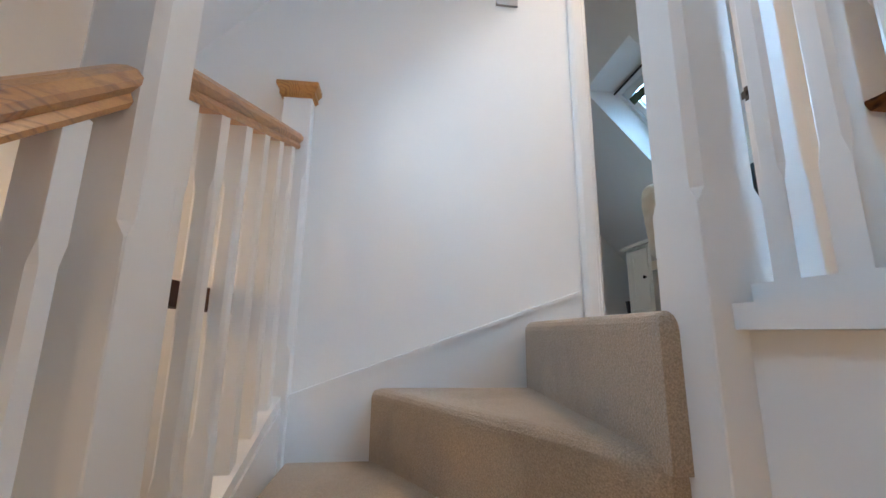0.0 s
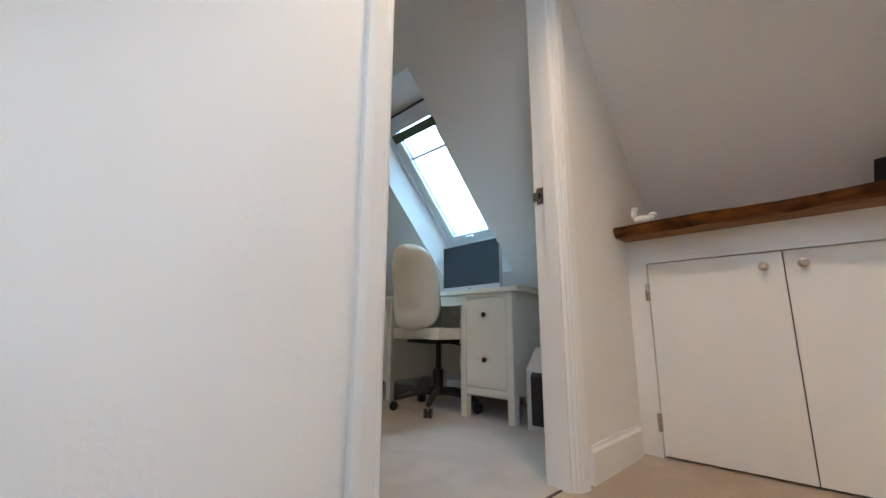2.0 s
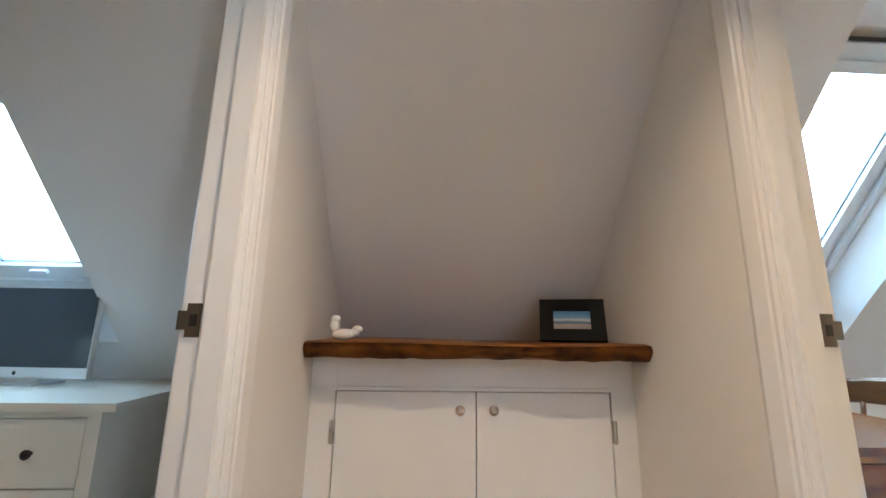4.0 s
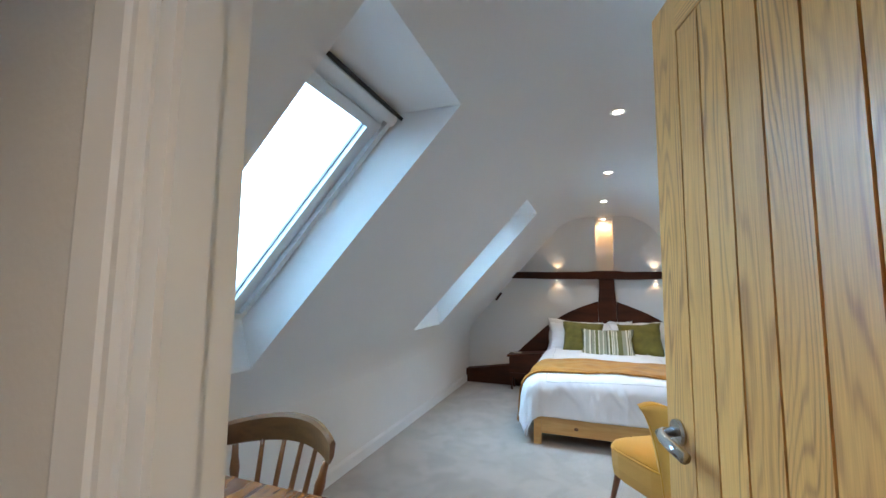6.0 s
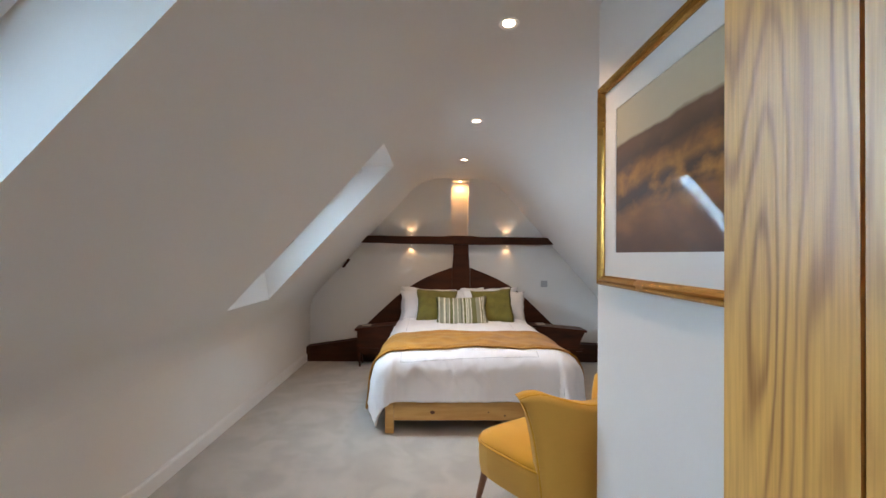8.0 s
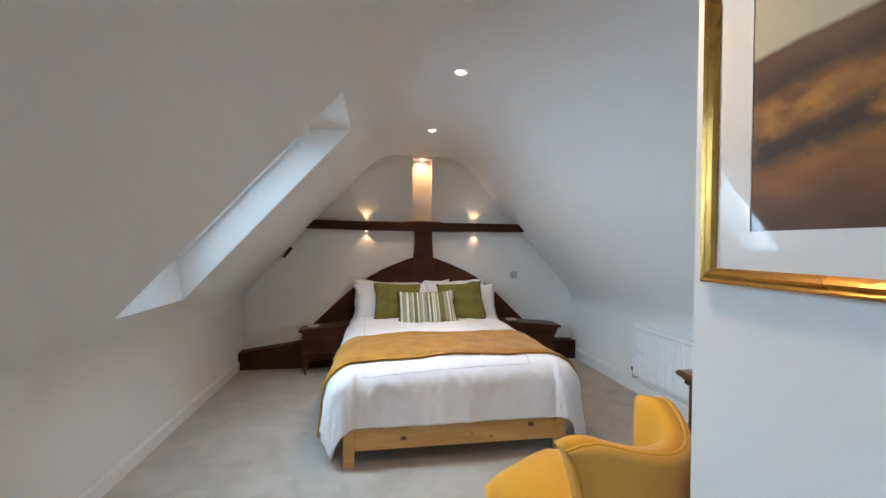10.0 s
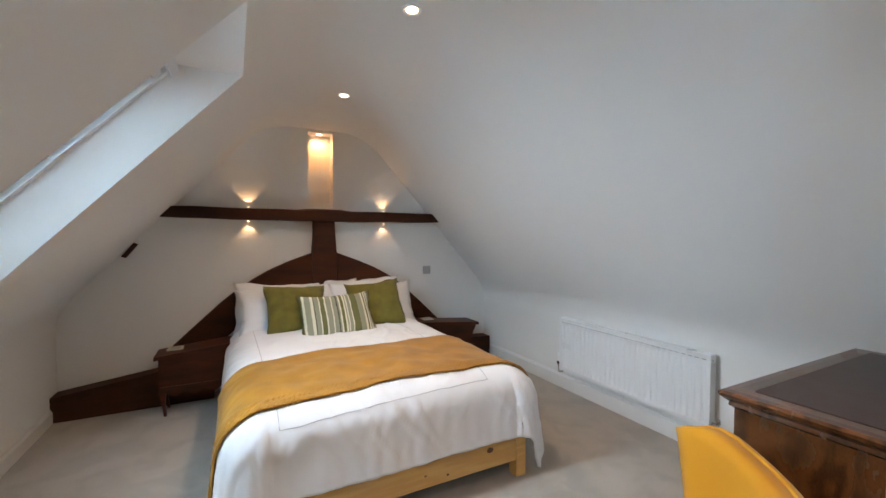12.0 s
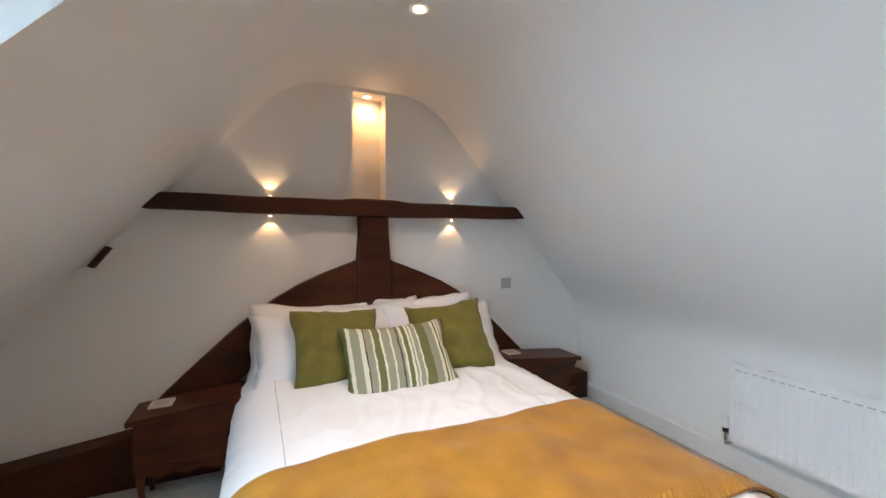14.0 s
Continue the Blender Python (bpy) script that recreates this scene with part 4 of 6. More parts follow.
newel("newel_post", XW, -3.103, -0.9, 0.742, [(-0.08, 0.45)], "white half newel with an oak cap fixed to the wall", half=True, w=0.095)

RAIL_PROFILE = [(-0.020, -0.029), (0.020, -0.029), (0.024, -0.020), (0.019, -0.008), (0.030, 0.004), (0.031, 0.014), (0.022, 0.026), (0.008, 0.031),
                (-0.008, 0.031), (-0.022, 0.026), (-0.031, 0.014), (-0.030, 0.004), (-0.019, -0.008), (-0.024, -0.020)]


def rail_bm(x0, z0, x1, z1, y):
    bm = bmesh.new()
    a = [bm.verts.new((x0, y + o, z0 + u)) for o, u in RAIL_PROFILE]
    b = [bm.verts.new((x1, y + o, z1 + u)) for o, u in RAIL_PROFILE]
    bm.faces.new(a)
    bm.faces.new(b[::-1])
    n = len(a)
    for i in range(n):
        bm.faces.new((a[i], a[(i + 1) % n], b[(i + 1) % n], b[i]))
    return bm


def baluster_bm(x, y, z0, z1, w=0.036):
    """A square spindle with stop-chamfered middle."""
    bm = bmesh.new()
    h, c = w / 2, 0.0065
    rings = []
    for cc, z in ((0.0005, z0), (0.0005, z0 + 0.14), (c, z0 + 0.165), (c, z1 - 0.165), (0.0005, z1 - 0.14), (0.0005, z1)):
        rings.append([bm.verts.new((x + a, y + b, z)) for a, b in
                      ((-h + cc, -h), (h - cc, -h), (h, -h + cc), (h, h - cc), (h - cc, h), (-h + cc, h), (-h, h - cc), (-h, -h + cc))])
    for a, b in zip(rings, rings[1:]):
        for i in range(8):
            bm.faces.new((a[i], a[(i + 1) % 8], b[(i + 1) % 8], b[i]))
    bm.faces.new(rings[0][::-1])
    bm.faces.new(rings[-1])
    return bm


def balustrade(x0, zr0, zb0, x1, zr1, zb1, y, n, label, base=True):
    """Rail centre heights zr and base rail tops zb at its two ends, with n spindles."""
    root = thing("balustrade", (0, 0, 0), label, "balustrade")
    part("handrail", rail_bm(x0, zr0, x1, zr1, y), OAK_Y, root, "moulded oak handrail")
    if base:
        part("base_rail", prismbm([(x0, zb0), (x1, zb1), (x1, zb1 - 0.030), (x0, zb0 - 0.030)], y - 0.031, y + 0.031, "y", 0.003), GLOSS, root)
    for k in range(n):
        t = (k + 0.5) / n
        x = x0 + (x1 - x0) * t
        part("baluster", baluster_bm(x, y, zb0 + (zb1 - zb0) * t - 0.012, zr0 + (zr1 - zr0) * t - 0.020), GLOSS, root)
    return root


balustrade(XW + 0.047, 0.583, -0.227, -0.405, 0.338, -0.481, -3.103, 6, "sloping white spindle balustrade with oak handrail beside the winders")
balustrade(-0.320, 0.262, -0.55, 1.60, -1.35, -2.16, -3.103, 15, "sloping white spindle balustrade with oak handrail beside the flight")
balustrade(-0.311, 0.90, 0.032, XE - 0.002, 0.90, 0.032, -2.240, 3, "short landing balustrade of white spindles with an oak handrail")
_t = thing("trimmer_beam", (0, 0, 0), "dark stained oak beam crossing the lower stairwell", "beam")
part("beam", boxbm(-1.10, 1.5, -3.27, -3.215, 0.010, 0.066, 0.004), BEAM, _t)

# wall switch over the stairs
_s = thing("light_switch", (XW, -2.35, 1.235), "grey plastic light switch plate on the stair wall", "light switch")
part("plate", boxbm(0, 0.010, -0.043, 0.043, 0, 0.086, 0.003), material("grey_plastic_and_slots", (0.42, 0.42, 0.42), 0.4), _s)
part("rocker", boxbm(0.010, 0.014, -0.012, 0.012, 0.031, 0.055, 0.001), MATS["grey_plastic_and_slots"], _s)

# ---- landing ----


def landing_cupboard():
    root = thing("eaves_cupboard", (0, 0, 0), "white painted eaves cupboard with two doors under live-edge shelf", "cupboard")
    yf = -0.662
    part("face_frame", boxbm(XW, -1.078, yf, yf + 0.03, 0, 0.901, 0.002), GLOSS, root)
    part("face_frame", boxbm(-0.160, XE, yf, yf + 0.03, 0, 0.901, 0.002), GLOSS, root)
    part("head_board", boxbm(-1.0775, -0.1605, yf, yf + 0.03, 0.793, 0.901, 0.002), GLOSS, root)
    bm = bmesh.new()
    for x0, x1, z0, z1 in ((-1.090, -1.078, 0.0, 0.805), (-0.160, -0.148, 0.0, 0.805), (-1.078, -0.160, 0.793, 0.805)):
        box(bm, x0, x1, yf - 0.008, yf, z0, z1)
    soften(bm, 0.003)
    part("bead", bm, GLOSS, root, "slim white bead round the doors")
    # a black sheet darkens the door gaps like the shade inside
    part("dark_inside", boxbm(-1.075, -0.165, yf + 0.03, yf + 0.04, 0.0, 0.793), BLACK, root, "black sheet for the shade behind the doors")
    for x0, x1, knob, hx in ((-1.0745, -0.6175, -0.671, -1.082), (-0.6135, -0.1635, -0.561, -0.156)):
        d = part("door", boxbm(x0, x1, yf - 0.002, yf + 0.016, 0.010, 0.789, 0.002), GLOSS, root, "plain white door")
        part("knob", lathebm([(0.007, 0), (0.007, 0.012), (0.015, 0.018), (0.017, 0.024), (0.015, 0.030), (0.008, 0.033)], Matrix.Translation((knob, yf - 0.002, 0.736)) @ Matrix.Rotation(radians(90), 4, "X"), 20), STEEL, d, "round brushed steel knob")
        for z in (0.136, 0.667):
            bm = boxbm(hx - 0.009, hx + 0.009, yf - 0.010, yf - 0.001, z - 0.034, z + 0.034, 0.001)
            tube(bm, [(hx, yf - 0.011, z - 0.036), (hx, yf - 0.011, z + 0.036)], 0.0045, 8)
            part("hinge", bm, STEEL, d, "steel butt hinge")
    return root


landing_cupboard()


def live_edge_shelf():
    root = thing("live_edge_shelf", (0, 0, 0.902), "thick live-edge oak shelf with wavy front on the cupboard", "shelf")
    bm = bmesh.new()
    n = 90
    rows, fronts = [], []
    for i in range(n + 1):
        t = i / n
        x = XW + 0.003 + t * 1.079
        wob = 0.016 * math.sin(t * 5.2 + 0.4) + 0.010 * math.sin(t * 13 + 1) + 0.006 * noise.noise(Vector((t * 14, 0, 0)))
        back = -0.155
        top = 0.050 + 0.003 * math.sin(t * 8)
        yf = -0.80 - 0.012 * (1 - t) + wob * 0.8
        low = 0.010 * max(0.0, noise.noise(Vector((t * 7, 3, 0))) * 1.8) + 0.004 * noise.noise(Vector((t * 25, 2, 0)))
        ring = [(x, back, 0.0), (x, back, top), (x, yf + 0.03, top), (x, yf + 0.010 + 0.004 * noise.noise(Vector((t * 30, 1, 1))), top - 0.005), (x, yf + 0.004 * noise.noise(Vector((t * 40, 5, 1))), top * 0.6),
                (x, yf + 0.012 + 0.006 * noise.noise(Vector((t * 25, 9, 1))), top * 0.3), (x, yf + 0.024, low), (x, yf + 0.06, 0.0)]
        rows.append([bm.verts.new(p) for p in ring])
        fronts.append([Vector(p) for p in ring[3:7]])
    for a, b in zip(rows, rows[1:]):
        for k in range(8):
            bm.faces.new((a[k], a[(k + 1) % 8], b[(k + 1) % 8], b[k]))
    bm.faces.new(rows[0][::-1])
    bm.faces.new(rows[-1])
    part("board", bm, BURR, root, smooth=False)
    bm = bmesh.new()
    skin = [[bm.verts.new(v + Vector((0, -0.003 - 0.004 * abs(noise.noise(v * 30)), 0))) for v in line] for line in fronts]
    for a, b in zip(skin, skin[1:]):
        for k in range(3):
            bm.faces.new((a[k], a[k + 1], b[k + 1], b[k]))
    bmesh.ops.solidify(bm, geom=list(bm.faces), thickness=0.003)
    part("bark_edge", bm, BARK, root, "rough dark burred front edge", smooth=True)


live_edge_shelf()


def photo_frame():
    root = thing("photo_frame", (-0.240, -0.560, 0.953), "black photo frame with a small sea view on the live-edge shelf", "picture frame", turn=-19)
    tilt = Matrix.Rotation(radians(-24), 4, "X")
    w, h = 0.240, 0.172
    a, c, d = 0.068, 0.046, 0.126

    def leaned(bm):
        bmesh.ops.transform(bm, matrix=Matrix.Translation((0, 0, 0.004)) @ tilt, verts=bm.verts)
        return bm
    bm = bmesh.new()
    for x0, x1, z0, z1 in ((-w / 2, -a, 0, h), (a, w / 2, 0, h), (-a, a, 0, c), (-a, a, d, h)):
        box(bm, x0, x1, -0.010, 0.010, z0, z1)
    part("frame", leaned(bm), FRAMEBLACK, root)
    part("photograph", leaned(boxbm(-a, a, 0.002, 0.006, c, d)), SEA, root, "blue sea and sky photograph")
    part("stand", leaned(boxbm(-0.02, 0.02, 0.011, 0.014, 0.0, 0.13)), BLACK, root)


photo_frame()


def bird_ornament():
    bm = bmesh.new()
    for cx, cy, cz, rx, ry, rz in ((0.0, 0, 0.022, 0.036, 0.022, 0.020), (-0.030, 0, 0.052, 0.014, 0.013, 0.022), (-0.026, 0, 0.074, 0.015, 0.013, 0.013), (0.040, 0, 0.040, 0.017, 0.014, 0.013), (0.030, 0, 0.028, 0.018, 0.014, 0.014)):
        made = bmesh.ops.create_uvsphere(bm, u_segments=14, v_segments=9, radius=1.0)
        bmesh.ops.transform(bm, matrix=Matrix.Translation((cx, cy, cz)) @ Matrix.Diagonal((rx, ry, rz, 1)), verts=made["verts"])
    bmesh.ops.transform(bm, matrix=Matrix.Diagonal((1.02, 1.0, 0.92, 1)), verts=bm.verts)
    root = thing("ceramic_birds", (-1.048, -0.750, 0.952), "small white ceramic bird ornament on the live-edge shelf", "ornament", turn=12)
    part("body", bm, CERAMIC, root, smooth=True)


bird_ornament()

# ---- bedroom: timbers ----


def ragged(bm, amount, seed):
    for v in bm.verts:
        v.co += Vector((noise.noise(v.co * 3 + Vector((seed, 0, 0))), noise.noise(v.co * 3 + Vector((0, seed, 5))), noise.noise(v.co * 3 + Vector((9, 0, seed))))) * amount
    return bm


collar = thing("collar_beam", (0, 0, 0), "dark stained timber collar beam across the gable", "beam")
bm = bmesh.new()
_n = 24
_rows = []
for _i in range(_n + 1):
    _t2 = _i / _n
    _yt, _yl = -0.722 + (-2.905 + 0.722) * _t2, -0.628 + (-3.0 + 0.628) * _t2
    _zt = 1.522 + 0.006 * noise.noise(Vector((_t2 * 7, 0, 0))) + (0.010 if abs(_yt + 1.86) < 0.19 else 0)
    _zl = 1.437 + 0.006 * noise.noise(Vector((_t2 * 7, 4, 0))) - 0.012 * math.sin(_t2 * math.pi)
    _rows.append([bm.verts.new(p) for p in ((5.252, _yl, _zl), (5.252, _yt * 0.6 + _yl * 0.4, _zt - 0.012), (5.264, _yt, _zt), (5.369, _yt, _zt), (5.369, _yl, _zl))])
for _a, _b in zip(_rows, _rows[1:]):
    for _k in range(5):
        bm.faces.new((_a[_k], _a[(_k + 1) % 5], _b[(_k + 1) % 5], _b[_k]))
bm.faces.new(_rows[0][::-1])
bm.faces.new(_rows[-1])
part("beam", bm, BEAM, collar)
for _y in (-1.244, -2.43):
    for _z, _s2 in ((1.527, 1), (1.424, -1)):
        f = part("small_lamp", lathebm([(0.013, 0.0), (0.014, 0.004), (0.010, 0.005)], Matrix.Translation((5.335, _y, _z - (0.004 if _s2 < 0 else 0))) @ (Matrix() if _s2 > 0 else Matrix.Rotation(math.pi, 4, "X")), 16), STEEL, collar, "tiny round steel spotlight")
        part("lens", lathebm([(0.009, 0.0), (0.009, 0.0015)], Matrix.Translation((5.335, _y, _z + (0.005 if _s2 > 0 else -0.0105))), 14), LAMP_SMALL, f, "glowing warm lens")

post = thing("king_post", (0, 0, 0), "dark stained timber post behind the bed below collar beam", "beam")
part("post", ragged(prismbm([(-1.752, 0.0), (-1.752, 1.10), (-1.768, 1.30), (-1.764, 1.425), (-1.945, 1.425), (-1.952, 1.30), (-1.968, 1.10), (-1.975, 0.0)], 5.275, 5.368, "x", 0.006), 0.004, 3), BEAM, post)
part("joint_block", prismbm([(-1.772, 1.30), (-1.772, 1.415), (-1.938, 1.415), (-1.945, 1.31), (-1.93, 1.295), (-1.79, 1.293)], 5.262, 5.290, "x", 0.006), BEAM, post, "worn dark block pegged over the joint")


def brace(sign, label):
    """A curved brace from the foot of the gable up to the post."""
    upper = [(-0.62, 0.33), (-0.695, 0.421), (-0.80, 0.525), (-0.92, 0.64), (-1.04, 0.75), (-1.151, 0.845), (-1.27, 0.925), (-1.399, 0.997), (-1.55, 1.065), (-1.748, 1.142)]
    lower = [(-1.748, 0.80), (-1.55, 0.76), (-1.40, 0.70), (-1.25, 0.61), (-1.10, 0.49), (-1.00, 0.38), (-0.93, 0.28), (-0.88, 0.18), (-0.70, 0.18)]
    pts = upper + lower
    if sign < 0:
        pts = [(-3.725 - y, z) for y, z in pts]
    ob = thing("curved_brace", (0, 0, 0), label, "beam")
    part("timber", ragged(prismbm(pts, 5.295, 5.367, "x", 0.006), 0.004, sign + 5), BEAM, ob)


brace(1, "dark stained curved timber brace beside the window slope")
brace(-1, "dark stained curved timber brace on the gable beside the radiator")
for _lab, _o in (("low dark timber sole plate at the gable foot under window slope", [(-0.002, 0.0), (-0.002, 0.175), (-0.35, 0.225), (-0.60, 0.262), (-0.72, 0.30), (-0.90, 0.42), (-0.98, 0.42), (-0.98, 0.0)]),
                 ("low dark timber sole plate at the gable foot near the radiator", [(-2.80, 0.0), (-2.80, 0.30), (-3.10, 0.26), (-3.36, 0.215), (-3.612, 0.205), (-3.612, 0.0)])):
    _w = thing("sole_plate", (0, 0, 0), _lab, "beam")
    part("timber", ragged(prismbm(_o, 5.225, 5.3685, "x", 0.006), 0.0015, 11), BEAM, _w)
_p = thing("timber_peg", (0, 0, 0), "small dark peg end of a purlin on the gable", "beam")
part("peg", prismbm([(-0.384, 1.134), (-0.412, 1.124), (-0.487, 1.226), (-0.462, 1.238)], 5.335, 5.3695, "x", 0.003), BEAM, _p)
_s = thing("wall_socket", (5.3695, -2.912, 0.945), "small grey switch plate on the gable wall", "light switch")
part("plate", boxbm(-0.010, 0, -0.040, 0.040, -0.040, 0.040, 0.003), MATS["grey_plastic_and_slots"], _s)
part("rocker", boxbm(-0.014, -0.010, -0.011, 0.011, -0.012, 0.012, 0.001), MATS["grey_plastic_and_slots"], _s)

# ---- downlights ----


def downlight(x, y, z=RIDGE_Z):
    root = thing("downlight", (x, y, z), "small round recessed ceiling downlight switched on", "ceiling light", "ceiling downlights")
    part("bezel", lathebm([(0.025, -0.0005), (0.042, -0.0005), (0.044, -0.004), (0.040, -0.007), (0.026, -0.003)], None, 28), GLOSS, root, "white bezel")
    part("lamp", lathebm([(0.0245, -0.0045), (0.0245, -0.001)], None, 24), LAMP_ON, root, "glowing warm lens")


for _x, _y in DOWNLIGHTS:
    downlight(_x, _y)
_nl = thing("niche_light", (5.435, -1.845, 2.232), "small round downlight in the head of the gable niche", "ceiling light")
part("bezel", lathebm([(0.022, -0.0005), (0.032, -0.0005), (0.033, -0.005), (0.022, -0.004)], None, 24), GLOSS, _nl)
part("lamp", lathebm([(0.021, -0.004), (0.021, -0.001)], None, 20), LAMP_ON, _nl, "glowing warm lens")

# ---- bed ----
MX0, MY0, MY1, MZ = 3.40, -1.255, -2.455, 0.548


def drape(a, b, r=0.11, lift=0.0, fold=1.0):
    """A point of cloth laid over the mattress: a runs along the bed from its foot (negative: hanging), b across it
    (outside MY0..MY1: hanging)."""
    dx = max(0.0, MX0 - a)
    if b > MY0:
        dy, sy = b - MY0, 1
    elif b < MY1:
        dy, sy = MY1 - b, -1
    else:
        dy, sy = 0.0, 0
    L = math.hypot(dx, dy)
    if sy < 0:
        r += 0.085 * dy / L
    elif sy > 0:
        r += 0.06 * dy / L
    bx, by = max(a, MX0), min(max(b, MY1), MY0)
    crown = 0.018 * (1 - ((b + 1.855) / 0.75) ** 2 if abs(b + 1.855) < 0.75 else 0)
    crease = 1 - min(1.0, abs(noise.noise(Vector((a * 4.2 + b * 2.0, b * 5.5 - a, 2)))) * 7)
    puff = 0.014 * noise.noise(Vector((a * 3.1, b * 3.3, 0))) + 0.009 * noise.noise(Vector((a * 9, b * 8, 4))) + 0.007 * crease * (lift < 0.0245)
    if L < 1e-6:
        return Vector((bx, by, MZ + crown + puff + lift))
    dirx, diry = -dx / L, sy * dy / L
    if L < r * math.pi / 2:
        th = L / r
        out, down = r * math.sin(th) + lift * math.sin(th), r * (1 - math.cos(th)) - lift * math.cos(th)
    else:
        th = math.pi / 2
        out, down = r + lift + 0.10 * (L - r * math.pi / 2), r + (L - r * math.pi / 2) * 0.985
    hang = max(0.0, L - 0.08)
    along = (by - bx) * 1.0 + math.atan2(dx, dy + 1e-6) * 0.35
    ridge = 1 - min(1.0, abs(noise.noise(Vector((along * 6.5 + L * 4.0, L * 2.0, 7.3)))) * 5.5)
    ridge2 = 1 - min(1.0, abs(noise.noise(Vector((along * 13 - L * 7, L * 3.0, 2.1)))) * 5.0)
    crisp = (0.011 * ridge * ridge + 0.005 * ridge2 * ridge2) * min(1.0, L / 0.10) * (1 - 0.75 * min(1.0, max(0.0, L - 0.16) / 0.16))
    wave = crisp + fold * hang * (0.055 * noise.noise(Vector((along * 6.0, 1.7, L * 1.2))) + 0.012 * math.sin(along * 26 + 3 * noise.noise(Vector((along * 3, 0, 0)))) + 0.03 * noise.noise(Vector((along * 19, L * 3, 5))))
    out += wave
    top = MZ + crown * max(0, 1 - L / 0.2) + puff * max(0, 1 - L / 0.15)
    return Vector((bx + dirx * out, by + diry * out, max(0.015, top - down)))


def cloth(a0, a1, b0, b1, na, nb, thick, lift=0.0, fold=1.0, skew=0.0, edge=None):
    bm = bmesh.new()
    g = []
    for i in range(na + 1):
        row = []
        for j in range(nb + 1):
            b = b0 + (b1 - b0) * j / nb
            a = a0 + (a1 - a0) * i / na + skew * (b - (b0 + b1) / 2)
            if edge:
                a += edge(i / na, j / nb)
            row.append(bm.verts.new(drape(a, b, lift=lift, fold=fold)))
        g.append(row)
    for i in range(na):
        for j in range(nb):
            bm.faces.new((g[i][j], g[i + 1][j], g[i + 1][j + 1], g[i][j + 1]))
    bmesh.ops.recalc_face_normals(bm, faces=bm.faces)
    up = sum(f.normal.z for f in bm.faces)
    if up < 0:
        bmesh.ops.reverse_faces(bm, faces=bm.faces)
    bmesh.ops.solidify(bm, geom=list(bm.faces), thickness=thick)
    return bm


bed = thing("double_bed", (0, 0, 0), "pine double bed frame with low plain rails and square legs", "bed")
_d = 0.062
for _x0 in (3.28, 5.13):
    for _y1 in (-1.177, -2.529 + _d):
        part("leg", boxbm(_x0, _x0 + _d, _y1 - _d, _y1, 0.0, 0.228, 0.004), PINE, bed)
_fb = part("foot_rail", boxbm(3.285, 3.312, -2.529 + _d + 0.001, -1.177 - _d - 0.001, 0.092, 0.232, 0.004), PINE, bed)
for _y, _z, _r in ((-1.52, 0.150, 0.014), (-2.30, 0.185, 0.016), (-2.05, 0.125, 0.006), (-1.93, 0.15, 0.005)):
    part("knot", lathebm([(_r, -0.002), (_r * 0.9, 0.001)], Matrix.Translation((3.2850, _y, _z)) @ Matrix.Rotation(radians(-90), 4, "Y") @ Matrix.Diagonal((1, 1.35, 1, 1)), 14), KNOT, _fb, "dark round knot")
for _y0 in (-1.204, -2.529):
    part("side_rail", boxbm(3.345, 5.128, _y0, _y0 + 0.027, 0.092, 0.232, 0.004), PINE, bed)
for _k in range(9):
    part("slat", boxbm(3.42 + _k * 0.2, 3.50 + _k * 0.2, -2.50, -1.206, 0.205, 0.225, 0.002), PINE, bed)
mattress = thing("mattress", (0, 0, 0), "white double mattress on the pine bed frame", "mattress")
part("body", boxbm(3.34, 5.15, -2.49, -1.22, 0.233, 0.50, 0.05, 4), LINEN, mattress)
duvet = thing("duvet", (0, 0, 0), "white cotton duvet with grey stitched border hanging over the bed", "duvet")
part("cover", cloth(3.02, 5.10, -0.80, -2.97, 150, 160, -0.02), LINEN, duvet, smooth=True)


def stitch_line(pts, lift=0.0212, w=0.0032):
    bm = bmesh.new()
    c = [drape(a, b, lift=lift) for a, b in pts]
    tube(bm, c, w / 2, 5)
    return bm


def seg(p, q, n=40):
    return [(p[0] + (q[0] - p[0]) * i / n, p[1] + (q[1] - p[1]) * i / n) for i in range(n + 1)]


part("border_stitch", stitch_line(seg((5.0, -1.25), (3.29, -1.285)) + seg((3.29, -1.285), (3.33, -2.305))[1:] + seg((3.33, -2.305), (5.0, -2.32))[1:]), STITCH, duvet, "thin grey stitched line")

throw = thing("throw", (0, 0, 0), "mustard fleece throw with honeycomb hem across the duvet", "blanket")
_edge = (lambda u, v: 0.012 * noise.noise(Vector((v * 6, u * 2, 8))))
part("fleece", cloth(3.47, 4.075, -0.74, -2.90, 44, 120, -0.008, lift=0.025, skew=-0.03, edge=_edge), THROW, throw, smooth=True)


def hem():
    """The turned hem of little raised cells."""
    bm = cloth(3.395, 3.475, -0.74, -2.90, 8, 300, -0.010, lift=0.028, skew=-0.03)
    for v in bm.verts:
        cell = math.sin(v.co.y * 2 * math.pi / 0.022) * math.sin((v.co.x + v.co.z) * 2 * math.pi / 0.024)
        v.co.z += 0.0028 * cell
    return bm


part("honeycomb_hem", hem(), THROW, throw, "ribbed honeycomb hem")


def pillow(name, w, h, t, at, turn, lean, mat, label, flange=0.0, seed=0, roll=0.0, category="pillow", group=""):
    root = thing(name, at, label, category, group)
    root.matrix_world = pose(*at) @ Matrix.Rotation(radians(90 + turn), 4, "Z") @ Matrix.Rotation(radians(lean), 4, "X") @ Matrix.Rotation(radians(roll), 4, "Y")
    bm = pillow_bm(w, h, t, flange, seed)
    part("cover", bm, mat, root, smooth=True)
    return root


